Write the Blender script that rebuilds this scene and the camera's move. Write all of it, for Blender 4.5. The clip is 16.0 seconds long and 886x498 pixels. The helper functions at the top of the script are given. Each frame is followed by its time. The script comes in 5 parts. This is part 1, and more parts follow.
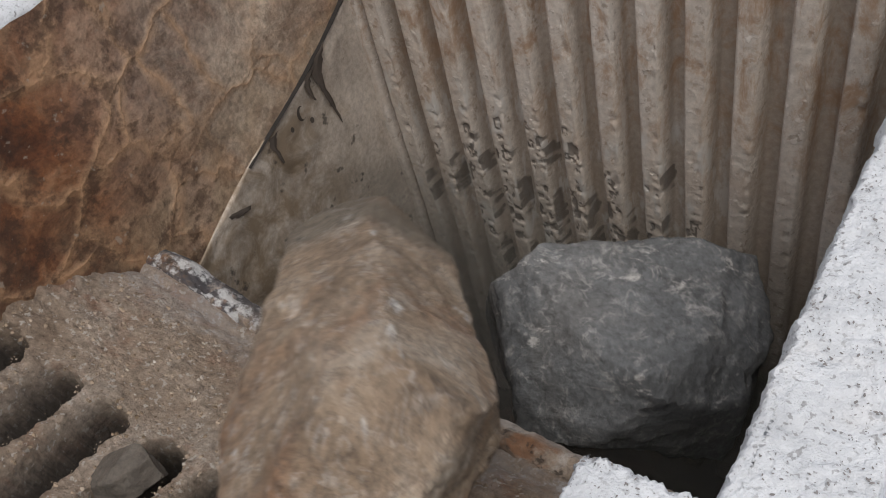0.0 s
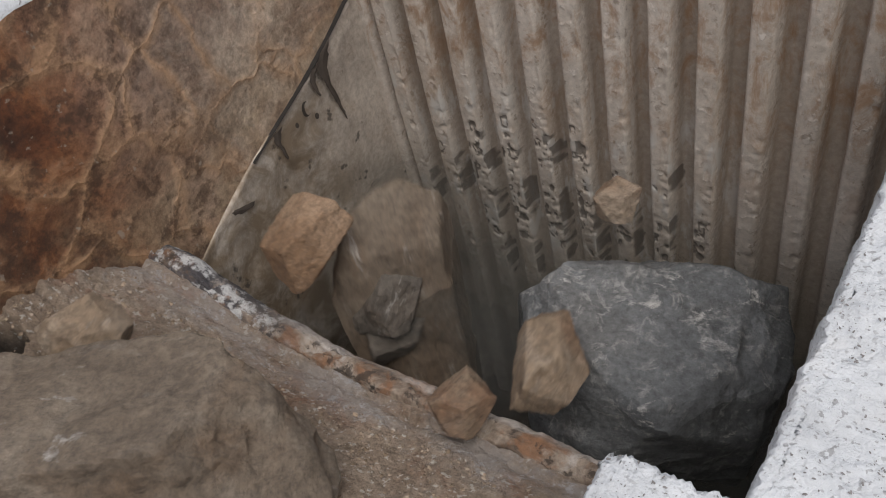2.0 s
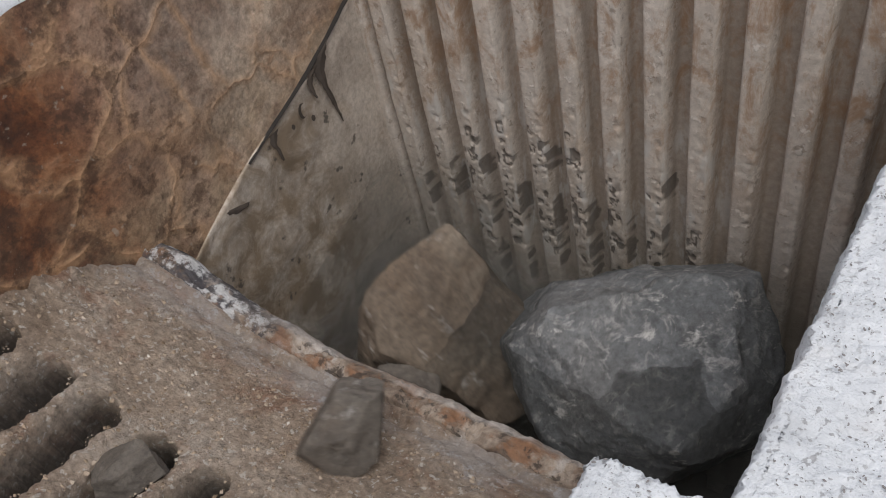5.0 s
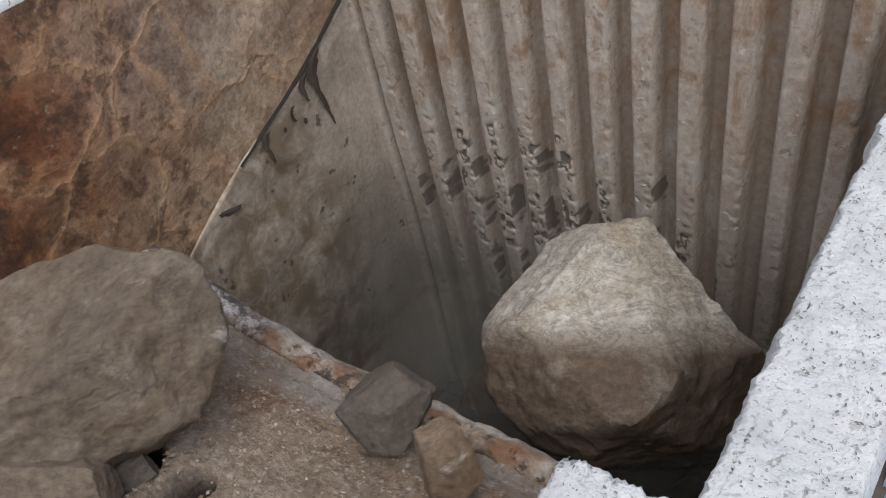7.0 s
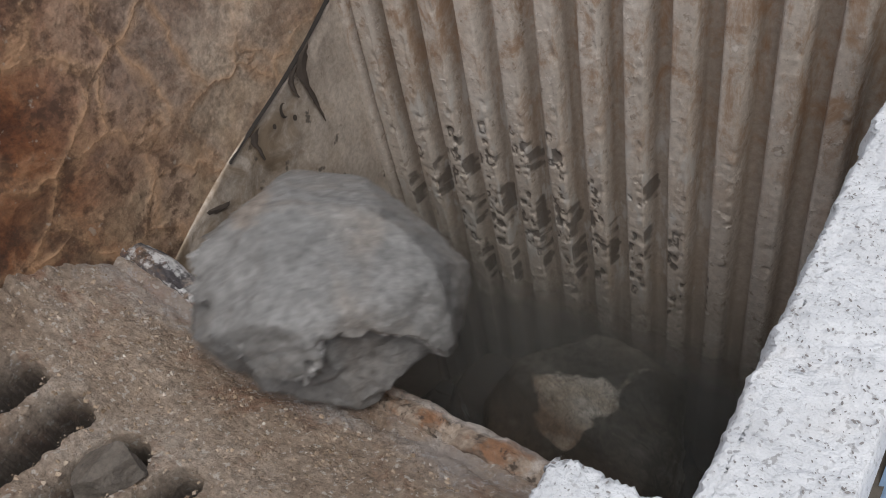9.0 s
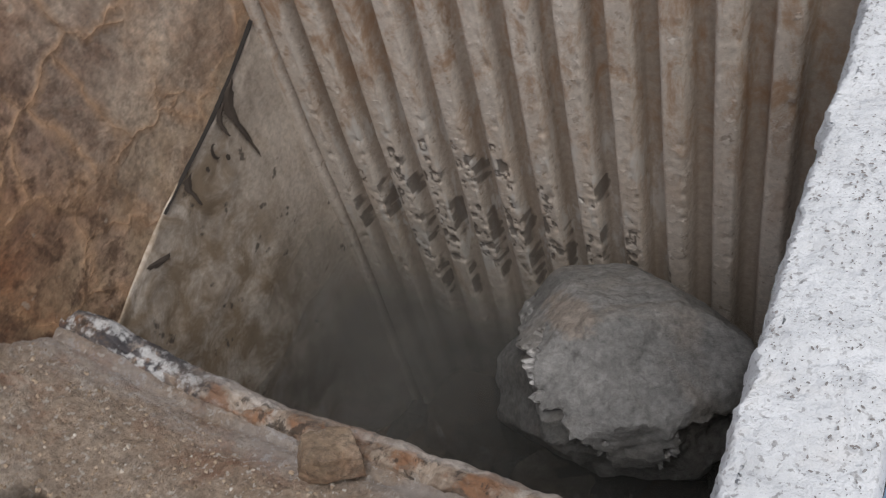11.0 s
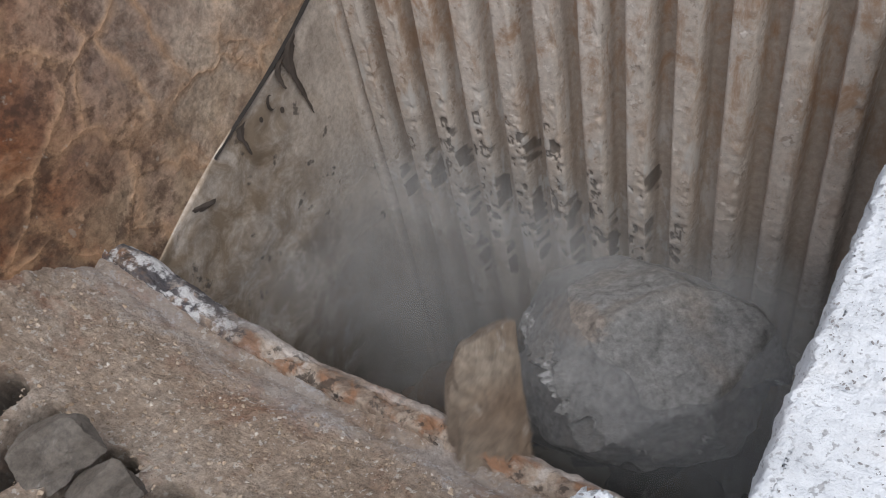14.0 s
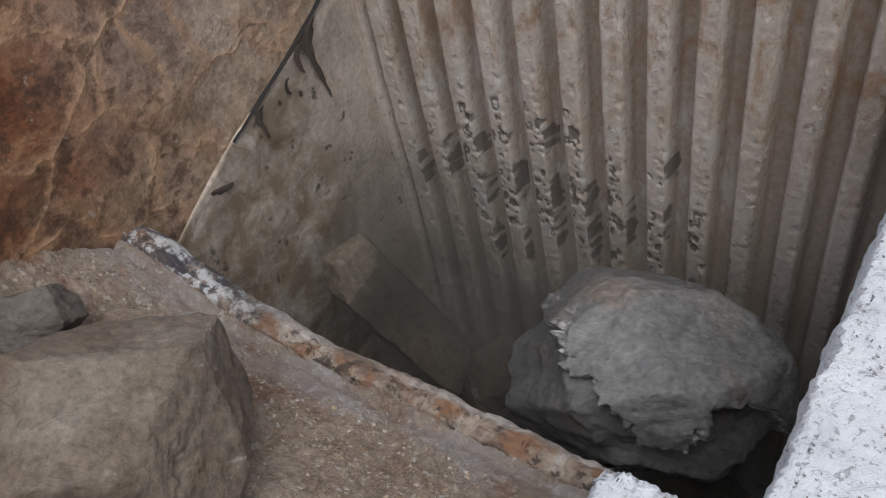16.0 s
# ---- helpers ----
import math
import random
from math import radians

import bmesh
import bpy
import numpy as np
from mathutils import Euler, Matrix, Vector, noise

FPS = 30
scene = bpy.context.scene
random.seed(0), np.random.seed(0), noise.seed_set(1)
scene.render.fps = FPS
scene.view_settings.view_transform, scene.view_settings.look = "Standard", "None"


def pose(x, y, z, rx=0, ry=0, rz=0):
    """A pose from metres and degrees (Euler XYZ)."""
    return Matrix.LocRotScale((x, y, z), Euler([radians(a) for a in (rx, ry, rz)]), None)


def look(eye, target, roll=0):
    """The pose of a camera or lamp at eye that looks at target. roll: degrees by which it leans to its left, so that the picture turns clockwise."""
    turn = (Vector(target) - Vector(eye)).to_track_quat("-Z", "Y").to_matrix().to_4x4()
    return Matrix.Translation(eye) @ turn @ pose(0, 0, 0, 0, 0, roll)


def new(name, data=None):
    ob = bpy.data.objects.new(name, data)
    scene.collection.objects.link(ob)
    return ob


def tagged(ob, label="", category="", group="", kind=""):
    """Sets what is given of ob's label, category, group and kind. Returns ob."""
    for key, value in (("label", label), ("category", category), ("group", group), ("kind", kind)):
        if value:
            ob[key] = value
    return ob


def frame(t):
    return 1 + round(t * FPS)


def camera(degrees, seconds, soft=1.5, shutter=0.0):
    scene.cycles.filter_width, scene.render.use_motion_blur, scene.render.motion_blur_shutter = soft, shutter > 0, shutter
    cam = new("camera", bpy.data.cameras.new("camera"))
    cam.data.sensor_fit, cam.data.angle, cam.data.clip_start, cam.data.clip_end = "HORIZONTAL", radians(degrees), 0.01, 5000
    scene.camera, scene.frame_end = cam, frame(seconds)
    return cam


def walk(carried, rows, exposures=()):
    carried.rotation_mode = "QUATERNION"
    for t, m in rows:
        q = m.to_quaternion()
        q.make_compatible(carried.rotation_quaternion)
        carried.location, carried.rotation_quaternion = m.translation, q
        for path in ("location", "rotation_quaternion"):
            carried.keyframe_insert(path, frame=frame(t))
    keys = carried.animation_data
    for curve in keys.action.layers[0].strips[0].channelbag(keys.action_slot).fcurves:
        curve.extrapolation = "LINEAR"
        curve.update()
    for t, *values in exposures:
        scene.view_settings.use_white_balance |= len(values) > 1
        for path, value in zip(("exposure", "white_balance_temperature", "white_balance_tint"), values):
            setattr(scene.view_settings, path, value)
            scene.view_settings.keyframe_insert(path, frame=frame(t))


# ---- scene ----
cam = camera(51.0, 16.0, soft=1.0, shutter=0.2)
PATH = [
    (0, (1.419, -1.418, 1.417), (0.47, -0.413, -0.028), -15.6),
    (0.5, (1.408, -1.421, 1.411), (0.466, -0.411, -0.036), -14.7),
    (1, (1.4, -1.425, 1.405), (0.456, -0.414, -0.04), -14.7),
    (1.5, (1.393, -1.429, 1.395), (0.45, -0.408, -0.044), -14.6),
    (2, (1.389, -1.428, 1.396), (0.448, -0.41, -0.047), -14.6),
    (2.5, (1.388, -1.431, 1.395), (0.447, -0.41, -0.045), -14.3),
    (3, (1.387, -1.434, 1.396), (0.45, -0.411, -0.045), -13.9),
    (3.5, (1.387, -1.436, 1.389), (0.45, -0.408, -0.048), -13.8),
    (4, (1.389, -1.433, 1.398), (0.454, -0.409, -0.043), -13.6),
    (4.5, (1.391, -1.433, 1.399), (0.458, -0.403, -0.039), -13.2),
    (7, (1.427, -1.42, 1.405), (0.484, -0.392, -0.029), -13.3),
    (7.5, (1.422, -1.432, 1.403), (0.483, -0.393, -0.025), -13.1),
    (8, (1.414, -1.423, 1.401), (0.475, -0.387, -0.03), -13.0),
    (10.5, (1.434, -1.396, 1.371), (0.535, -0.346, -0.074), -12.6),
    (11, (1.381, -1.337, 1.374), (0.536, -0.254, -0.079), -16.7),
    (11.5, (1.395, -1.29, 1.393), (0.629, -0.113, -0.031), -18.6),
    (12, (1.338, -1.295, 1.341), (0.592, -0.123, -0.098), -12.6),
    (12.5, (1.307, -1.362, 1.348), (0.577, -0.171, -0.083), -8.0),
    (13, (1.325, -1.343, 1.338), (0.547, -0.188, -0.096), -7.9),
    (13.5, (1.348, -1.35, 1.354), (0.556, -0.229, -0.101), -8.1),
    (14, (1.359, -1.372, 1.355), (0.47, -0.337, -0.108), -12.6),
    (14.5, (1.363, -1.385, 1.368), (0.459, -0.366, -0.096), -13.9),
    (15, (1.371, -1.377, 1.357), (0.451, -0.373, -0.108), -14.1),
    (15.5, (1.367, -1.382, 1.352), (0.45, -0.378, -0.115), -13.2),
    (16, (1.351, -1.381, 1.349), (0.447, -0.377, -0.125), -13.0),
]
walk(cam, [(t, look(eye, target, roll)) for t, eye, target, roll in PATH],
     [(0, 0.12, 6350, 10), (2.5, 0.1, 6350, 10), (3.5, 0.18, 6300, 10), (4.7, 0.16, 6250, 10), (7.5, 0.18, 6200, 10), (10.5, 0.12, 6300, 10), (11.4, 0.15, 6200, 10), (12.3, 0.4, 6000, 10),
      (13.6, 0.5, 6050, 10), (14.4, 0.22, 6000, 10), (16, 0.16, 6000, 10)])

# ---- light: overcast winter daylight ----
world = bpy.data.worlds.new("overcast_sky")
scene.world = world
world.use_nodes = True
_wn = world.node_tree.nodes
_sky = _wn.new("ShaderNodeTexSky")
_sky.sky_type, _sky.sun_disc = "NISHITA", False
_sky.sun_elevation, _sky.sun_rotation = radians(66), radians(137)
_sky.air_density, _sky.dust_density, _sky.ozone_density = 1.0, 4.0, 1.0
_mix = _wn.new("ShaderNodeMixRGB")
_mix.inputs[0].default_value = 0.72
_mix.inputs[2].default_value = (7.4, 7.5, 7.9, 1)
world.node_tree.links.new(_sky.outputs[0], _mix.inputs[1])
world.node_tree.links.new(_mix.outputs[0], _wn["Background"].inputs[0])
_wn["Background"].inputs[1].default_value = 0.105

sun = new("sun", bpy.data.lights.new("sun", "SUN"))
sun.data.energy, sun.data.angle, sun.data.color = 1.85, radians(38), (1.0, 0.96, 0.9)
sun.matrix_world = look((2.2, -2.2, 5.8), (0.4, -0.3, 0.0))


# ---- materials ----
def nodes_of(name):
    m = bpy.data.materials.new(name)
    m.use_nodes = True
    nt = m.node_tree
    return m, nt, nt.nodes["Principled BSDF"]


def link(nt, a, b):
    nt.links.new(a, b)


def coords(nt, scale=(1, 1, 1), source="Object", turn=(0, 0, 0)):
    tc, mp = nt.nodes.new("ShaderNodeTexCoord"), nt.nodes.new("ShaderNodeMapping")
    mp.inputs["Scale"].default_value = scale
    mp.inputs["Rotation"].default_value = [radians(a) for a in turn]
    link(nt, tc.outputs[source], mp.inputs["Vector"])
    return mp.outputs[0]


def noise_tex(nt, vec, scale, detail=6.0, rough=0.6, distort=0.0):
    n = nt.nodes.new("ShaderNodeTexNoise")
    n.inputs["Scale"].default_value, n.inputs["Detail"].default_value = scale, detail
    n.inputs["Roughness"].default_value, n.inputs["Distortion"].default_value = rough, distort
    link(nt, vec, n.inputs["Vector"])
    return n.outputs["Fac"]


def ramp(nt, fac, stops):
    r = nt.nodes.new("ShaderNodeValToRGB")
    e = r.color_ramp.elements
    while len(e) < len(stops):
        e.new(0.5)
    for k, (p, c) in zip(e, stops):
        k.position = p
        k.color = (*c, 1) if isinstance(c, tuple) else (c, c, c, 1)
    link(nt, fac, r.inputs[0])
    return r.outputs[0]


def mix(nt, fac, a, b, mode="MIX"):
    m = nt.nodes.new("ShaderNodeMixRGB")
    m.blend_type = mode
    for s, v in zip(m.inputs, (fac, a, b)):
        if isinstance(v, (int, float)):
            s.default_value = v if s.type == "VALUE" else (v, v, v, 1)
        elif isinstance(v, tuple):
            s.default_value = (*v, 1)
        else:
            link(nt, v, s)
    return m.outputs[0]


def math_node(nt, op, a, b=0.0):
    m = nt.nodes.new("ShaderNodeMath")
    m.operation = op
    for s, v in zip(m.inputs, (a, b)):
        if isinstance(v, (int, float)):
            s.default_value = v
        else:
            link(nt, v, s)
    return m.outputs[0]


def band(nt, vec, axis, lo, hi, soft):
    """1 between lo and hi along an axis of vec, falling to 0 over soft."""
    sx = nt.nodes.new("ShaderNodeSeparateXYZ")
    link(nt, vec, sx.inputs[0])
    out = None
    for a, b in ((lo - soft, lo), (hi + soft, hi)):
        mr = nt.nodes.new("ShaderNodeMapRange")
        mr.inputs["From Min"].default_value, mr.inputs["From Max"].default_value = a, b
        link(nt, sx.outputs[axis], mr.inputs["Value"])
        out = mr.outputs[0] if out is None else math_node(nt, "MULTIPLY", out, mr.outputs[0])
    return out


def bump(nt, bsdf, heights, strength=0.5, distance=0.01):
    h = heights[0]
    for k in heights[1:]:
        h = math_node(nt, "ADD", h, k)
    b = nt.nodes.new("ShaderNodeBump")
    b.inputs["Strength"].default_value, b.inputs["Distance"].default_value = strength, distance
    link(nt, h, b.inputs["Height"])
    link(nt, b.outputs[0], bsdf.inputs["Normal"])


def dusty_steel(name, low, mid, high, rust=(0.2, 0.09, 0.035), rust_amount=0.5, gouges=False, streak=0.35, blotches=False):
    """Worn steel under rock dust: cloudy dust, rust blooms, grain; with dark gouges where the rocks strike."""
    m, nt, b = nodes_of(name)
    v = coords(nt)
    vs = coords(nt, (1, 1, streak))
    big, fine = noise_tex(nt, vs, 4.5, 8, 0.62, 0.4), noise_tex(nt, v, 70, 8, 0.75)
    col = ramp(nt, big, [(0.28, low), (0.52, mid), (0.74, high)])
    rn = noise_tex(nt, coords(nt, (1.3, 1, streak)), 7, 9, 0.7, 0.8)
    rf = ramp(nt, rn, [(0.55, 0.0), (0.72, rust_amount)])
    col = mix(nt, rf, col, rust)
    col = mix(nt, 0.6, col, ramp(nt, fine, [(0.32, 0.45), (0.68, 1.35)]), "MULTIPLY")
    if blotches:
        bl = math_node(nt, "MULTIPLY", band(nt, v, 2, -0.9, 0.1, 0.12), ramp(nt, noise_tex(nt, v, 10, 7, 0.68, 0.5), [(0.4, 0.0), (0.58, 0.85)]))
        col = mix(nt, math_node(nt, "MULTIPLY", bl, band(nt, v, 1, -1.0, -0.3, 0.2)), col, (0.21, 0.15, 0.092))
        sp = math_node(nt, "MULTIPLY", ramp(nt, noise_tex(nt, v, 17, 4, 0.6), [(0.63, 0.0), (0.68, 0.8)]), band(nt, v, 2, -0.6, 0.16, 0.1))
        col = mix(nt, sp, col, (0.06, 0.05, 0.042))
    if gouges:
        # groove shade painted in with brown packed dirt; scuffed pale dust on the crests
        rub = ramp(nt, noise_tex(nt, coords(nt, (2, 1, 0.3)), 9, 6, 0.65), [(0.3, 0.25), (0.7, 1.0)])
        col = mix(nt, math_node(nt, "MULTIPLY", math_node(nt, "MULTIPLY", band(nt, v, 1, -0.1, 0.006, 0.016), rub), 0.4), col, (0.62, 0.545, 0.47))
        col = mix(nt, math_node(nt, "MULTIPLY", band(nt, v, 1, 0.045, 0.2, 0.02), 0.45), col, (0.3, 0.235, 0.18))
        # pits and torn streaks follow the dents beaten into the face
        at = nt.nodes.new("ShaderNodeAttribute")
        at.attribute_name = "gouge"
        gm = ramp(nt, at.outputs["Fac"], [(0.3, 0.0), (0.75, 1.0)])
        mask = math_node(nt, "MULTIPLY", band(nt, v, 2, -0.45, 0.02, 0.09), band(nt, v, 0, 0.05, 0.9, 0.06))
        pale = math_node(nt, "MULTIPLY", ramp(nt, noise_tex(nt, vs, 30, 4, 0.6), [(0.53, 0.0), (0.63, 0.75)]), mask)
        chips = math_node(nt, "MULTIPLY", ramp(nt, noise_tex(nt, v, 48, 4, 0.65), [(0.58, 0.0), (0.63, 0.85)]), math_node(nt, "MULTIPLY", ramp(nt, noise_tex(nt, v, 6, 2), [(0.36, 0.2), (0.55, 1.0)]), band(nt, v, 1, -0.1, 0.02, 0.02)))
        col = mix(nt, chips, col, (0.68, 0.61, 0.54))
        dark = math_node(nt, "MULTIPLY", ramp(nt, noise_tex(nt, v, 36, 4, 0.65), [(0.6, 0.0), (0.66, 0.6)]), band(nt, v, 1, -0.1, 0.035, 0.03))
        col = mix(nt, dark, col, (0.2, 0.15, 0.11))
        ru = math_node(nt, "MULTIPLY", band(nt, v, 2, 0.22, 1.2, 0.4), ramp(nt, noise_tex(nt, coords(nt, (1.2, 1, 0.6)), 14, 8, 0.75, 0.5), [(0.48, 0.0), (0.62, 0.75)]))
        col = mix(nt, ru, col, (0.3, 0.165, 0.08))
        col = mix(nt, pale, col, (0.55, 0.52, 0.48))
        col = mix(nt, math_node(nt, "MULTIPLY", gm, 0.75), col, (0.1, 0.082, 0.068))
        bump(nt, b, [math_node(nt, "MULTIPLY", fine, 0.5), math_node(nt, "MULTIPLY", chips, 0.8)], 0.5, 0.006)
    else:
        bump(nt, b, [math_node(nt, "MULTIPLY", fine, 0.5), big], 0.5, 0.006)
    link(nt, col, b.inputs["Base Color"])
    b.inputs["Roughness"].default_value, b.inputs["Metallic"].default_value = 0.72, 0.0
    return m


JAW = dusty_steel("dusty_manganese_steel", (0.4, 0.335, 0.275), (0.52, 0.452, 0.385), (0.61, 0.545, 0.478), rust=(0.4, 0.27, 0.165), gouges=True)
LINER = dusty_steel("dusty_liner_steel", (0.4, 0.33, 0.265), (0.51, 0.44, 0.368), (0.58, 0.51, 0.435), rust=(0.34, 0.235, 0.145), rust_amount=0.5, streak=0.8, blotches=True)
DARK_STEEL = dusty_steel("dark_machine_steel", (0.05, 0.042, 0.035), (0.09, 0.075, 0.06), (0.14, 0.115, 0.09))
PANEL = dusty_steel("grey_painted_steel", (0.33, 0.31, 0.27), (0.4, 0.375, 0.335), (0.46, 0.43, 0.385), rust_amount=0.2)


def rusty_wall_material():
    m, nt, b = nodes_of("rusted_wall_with_dried_mud")
    v = coords(nt)
    w = noise_tex(nt, v, 5.0, 9, 0.68, 0.6)
    col = ramp(nt, w, [(0.34, (0.08, 0.03, 0.013)), (0.46, (0.165, 0.057, 0.021)), (0.55, (0.27, 0.108, 0.042)), (0.68, (0.37, 0.21, 0.12))])
    vo = nt.nodes.new("ShaderNodeTexVoronoi")
    vo.feature = "DISTANCE_TO_EDGE"
    vo.inputs["Scale"].default_value = 5.2
    warp = nt.nodes.new("ShaderNodeVectorMath")
    warp.operation = "ADD"
    nv = nt.nodes.new("ShaderNodeTexNoise")
    nv.inputs["Scale"].default_value, nv.inputs["Detail"].default_value = 7, 5
    link(nt, v, nv.inputs["Vector"])
    sc = nt.nodes.new("ShaderNodeVectorMath")
    sc.operation = "SCALE"
    sc.inputs["Scale"].default_value = 0.16
    link(nt, nv.outputs["Color"], sc.inputs[0])
    link(nt, v, warp.inputs[0])
    link(nt, sc.outputs[0], warp.inputs[1])
    link(nt, warp.outputs[0], vo.inputs["Vector"])
    vein = ramp(nt, vo.outputs["Distance"], [(0.0, 0.95), (0.035, 0.5), (0.1, 0.0)])
    vein = math_node(nt, "MULTIPLY", vein, ramp(nt, noise_tex(nt, v, 3, 4), [(0.38, 0.1), (0.5, 1.0)]))
    col = mix(nt, vein, col, (0.5, 0.29, 0.155))
    dust = math_node(nt, "MULTIPLY", band(nt, v, 1, -0.42, 0.4, 0.4), ramp(nt, noise_tex(nt, v, 5, 7, 0.65), [(0.3, 0.25), (0.65, 0.95)]))
    col = mix(nt, math_node(nt, "MULTIPLY", dust, 0.85), col, (0.72, 0.6, 0.47))
    low = math_node(nt, "MULTIPLY", band(nt, v, 2, -0.5, 0.12, 0.3), ramp(nt, noise_tex(nt, v, 9, 7, 0.7), [(0.36, 0.1), (0.6, 0.75)]))
    col = mix(nt, low, col, (0.4, 0.29, 0.18))
    fine = noise_tex(nt, v, 55, 9, 0.78)
    col = mix(nt, 0.9, col, ramp(nt, fine, [(0.32, 0.45), (0.68, 1.5)]), "MULTIPLY")
    col = mix(nt, math_node(nt, "MULTIPLY", vein, 0.55), col, (0.5, 0.28, 0.145))
    dk = ramp(nt, noise_tex(nt, v, 13, 8, 0.75, 0.3), [(0.52, 0.0), (0.62, 0.5)])
    col = mix(nt, dk, col, (0.15, 0.08, 0.045))
    col = mix(nt, math_node(nt, "MULTIPLY", band(nt, v, 1, -1.2, -0.62, 0.25), ramp(nt, noise_tex(nt, v, 16, 6, 0.7), [(0.5, 0.0), (0.6, 0.7)])), col, (0.06, 0.03, 0.017))
    col = mix(nt, ramp(nt, noise_tex(nt, v, 38, 3), [(0.66, 0.0), (0.72, 0.6)]), col, (0.45, 0.38, 0.3))
    bump(nt, b, [fine, math_node(nt, "MULTIPLY", w, 2.0), math_node(nt, "MULTIPLY", vein, 0.7)], 0.9, 0.01)
    link(nt, col, b.inputs["Base Color"])
    b.inputs["Roughness"].default_value = 0.85
    return m


def dirt_material():
    m, nt, b = nodes_of("rock_dirt_on_steel_deck")
    v = coords(nt)
    w, fine = noise_tex(nt, v, 5, 8, 0.65), noise_tex(nt, v, 65, 8, 0.8)
    col = ramp(nt, w, [(0.3, (0.29, 0.205, 0.142)), (0.5, (0.43, 0.33, 0.248)), (0.72, (0.55, 0.455, 0.37))])
    col = mix(nt, ramp(nt, noise_tex(nt, v, 7, 7, 0.7, 0.6), [(0.52, 0.0), (0.66, 0.75)]), col, (0.31, 0.16, 0.095))
    col = mix(nt, 0.85, col, ramp(nt, fine, [(0.32, 0.35), (0.68, 1.5)]), "MULTIPLY")
    col = mix(nt, ramp(nt, noise_tex(nt, v, 34, 6, 0.7), [(0.55, 0.0), (0.68, 0.6)]), col, (0.17, 0.12, 0.08))
    col = mix(nt, ramp(nt, noise_tex(nt, v, 75, 3), [(0.6, 0.0), (0.65, 0.85)]), col, (0.66, 0.6, 0.53))
    edge = math_node(nt, "MULTIPLY", band(nt, v, 1, -0.845, -0.6, 0.06), ramp(nt, noise_tex(nt, coords(nt, (0.6, 1.4, 1)), 9, 7, 0.7), [(0.42, 0.0), (0.6, 0.7)]))
    col = mix(nt, edge, col, (0.44, 0.395, 0.365))
    col = mix(nt, math_node(nt, "MULTIPLY", edge, ramp(nt, noise_tex(nt, v, 40, 5, 0.7), [(0.56, 0.0), (0.62, 0.8)])), col, (0.62, 0.61, 0.62))
    # steel down in the slots, with their shade painted in as near-black
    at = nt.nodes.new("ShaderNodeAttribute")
    at.attribute_name = "slot_shade"
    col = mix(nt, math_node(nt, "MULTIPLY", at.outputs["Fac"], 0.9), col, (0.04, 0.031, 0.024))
    bump(nt, b, [fine, math_node(nt, "MULTIPLY", w, 1.5), noise_tex(nt, v, 30, 5)], 1.0, 0.018)
    link(nt, col, b.inputs["Base Color"])
    b.inputs["Roughness"].default_value = 0.93
    return m


def lip_material():
    m, nt, b = nodes_of("battered_rusty_weld_lip")
    v = coords(nt)
    w, fine = noise_tex(nt, v, 11, 8, 0.65, 0.5), noise_tex(nt, v, 80, 7, 0.75)
    col = ramp(nt, w, [(0.37, (0.07, 0.05, 0.037)), (0.46, (0.21, 0.15, 0.11)), (0.55, (0.36, 0.285, 0.22)), (0.68, (0.55, 0.49, 0.44))])
    col = mix(nt, ramp(nt, noise_tex(nt, v, 13, 7, 0.65, 0.4), [(0.49, 0.0), (0.58, 0.8)]), col, (0.26, 0.125, 0.06))
    pit = ramp(nt, noise_tex(nt, v, 30, 5, 0.65, 0.2), [(0.54, 0.0), (0.6, 0.85)])
    col = mix(nt, pit, col, (0.055, 0.04, 0.03))
    worn = math_node(nt, "MULTIPLY", band(nt, v, 1, -0.742, -0.7, 0.012), ramp(nt, noise_tex(nt, v, 9, 4), [(0.35, 0.0), (0.6, 0.7)]))
    col = mix(nt, worn, col, (0.52, 0.47, 0.43))
    left = band(nt, coords(nt), 0, -0.4, 0.2, 0.16)
    col = mix(nt, math_node(nt, "MULTIPLY", left, ramp(nt, noise_tex(nt, v, 14, 6, 0.7), [(0.38, 0.0), (0.5, 0.9)])), col, (0.065, 0.062, 0.07))
    col = mix(nt, math_node(nt, "MULTIPLY", left, ramp(nt, noise_tex(nt, v, 19, 6, 0.7), [(0.5, 0.0), (0.57, 0.9)])), col, (0.6, 0.59, 0.58))
    col = mix(nt, 0.6, col, ramp(nt, fine, [(0.3, 0.5), (0.7, 1.35)]), "MULTIPLY")
    bump(nt, b, [fine, math_node(nt, "MULTIPLY", w, 2.0)], 0.8, 0.01)
    link(nt, col, b.inputs["Base Color"])
    b.inputs["Roughness"].default_value = 0.75
    return m


def snow_material():
    m, nt, b = nodes_of("granular_snow_with_grit")
    v = coords(nt)
    w = noise_tex(nt, v, 14, 5, 0.6)
    col = ramp(nt, w, [(0.3, (0.49, 0.495, 0.505)), (0.65, (0.645, 0.65, 0.66))])
    clump = ramp(nt, noise_tex(nt, v, 9, 4), [(0.36, 0.35), (0.58, 1.0)])
    sp = ramp(nt, noise_tex(nt, v, 160, 2, 0.5), [(0.6, 0.0), (0.65, 0.6)])
    col = mix(nt, math_node(nt, "MULTIPLY", sp, clump), col, (0.2, 0.19, 0.18))
    sp2 = ramp(nt, noise_tex(nt, v, 80, 2, 0.5), [(0.68, 0.0), (0.72, 0.55)])
    col = mix(nt, math_node(nt, "MULTIPLY", sp2, clump), col, (0.13, 0.12, 0.115))
    tan = ramp(nt, noise_tex(nt, v, 6, 4), [(0.6, 0.0), (0.75, 0.35)])
    col = mix(nt, tan, col, (0.6, 0.53, 0.47))
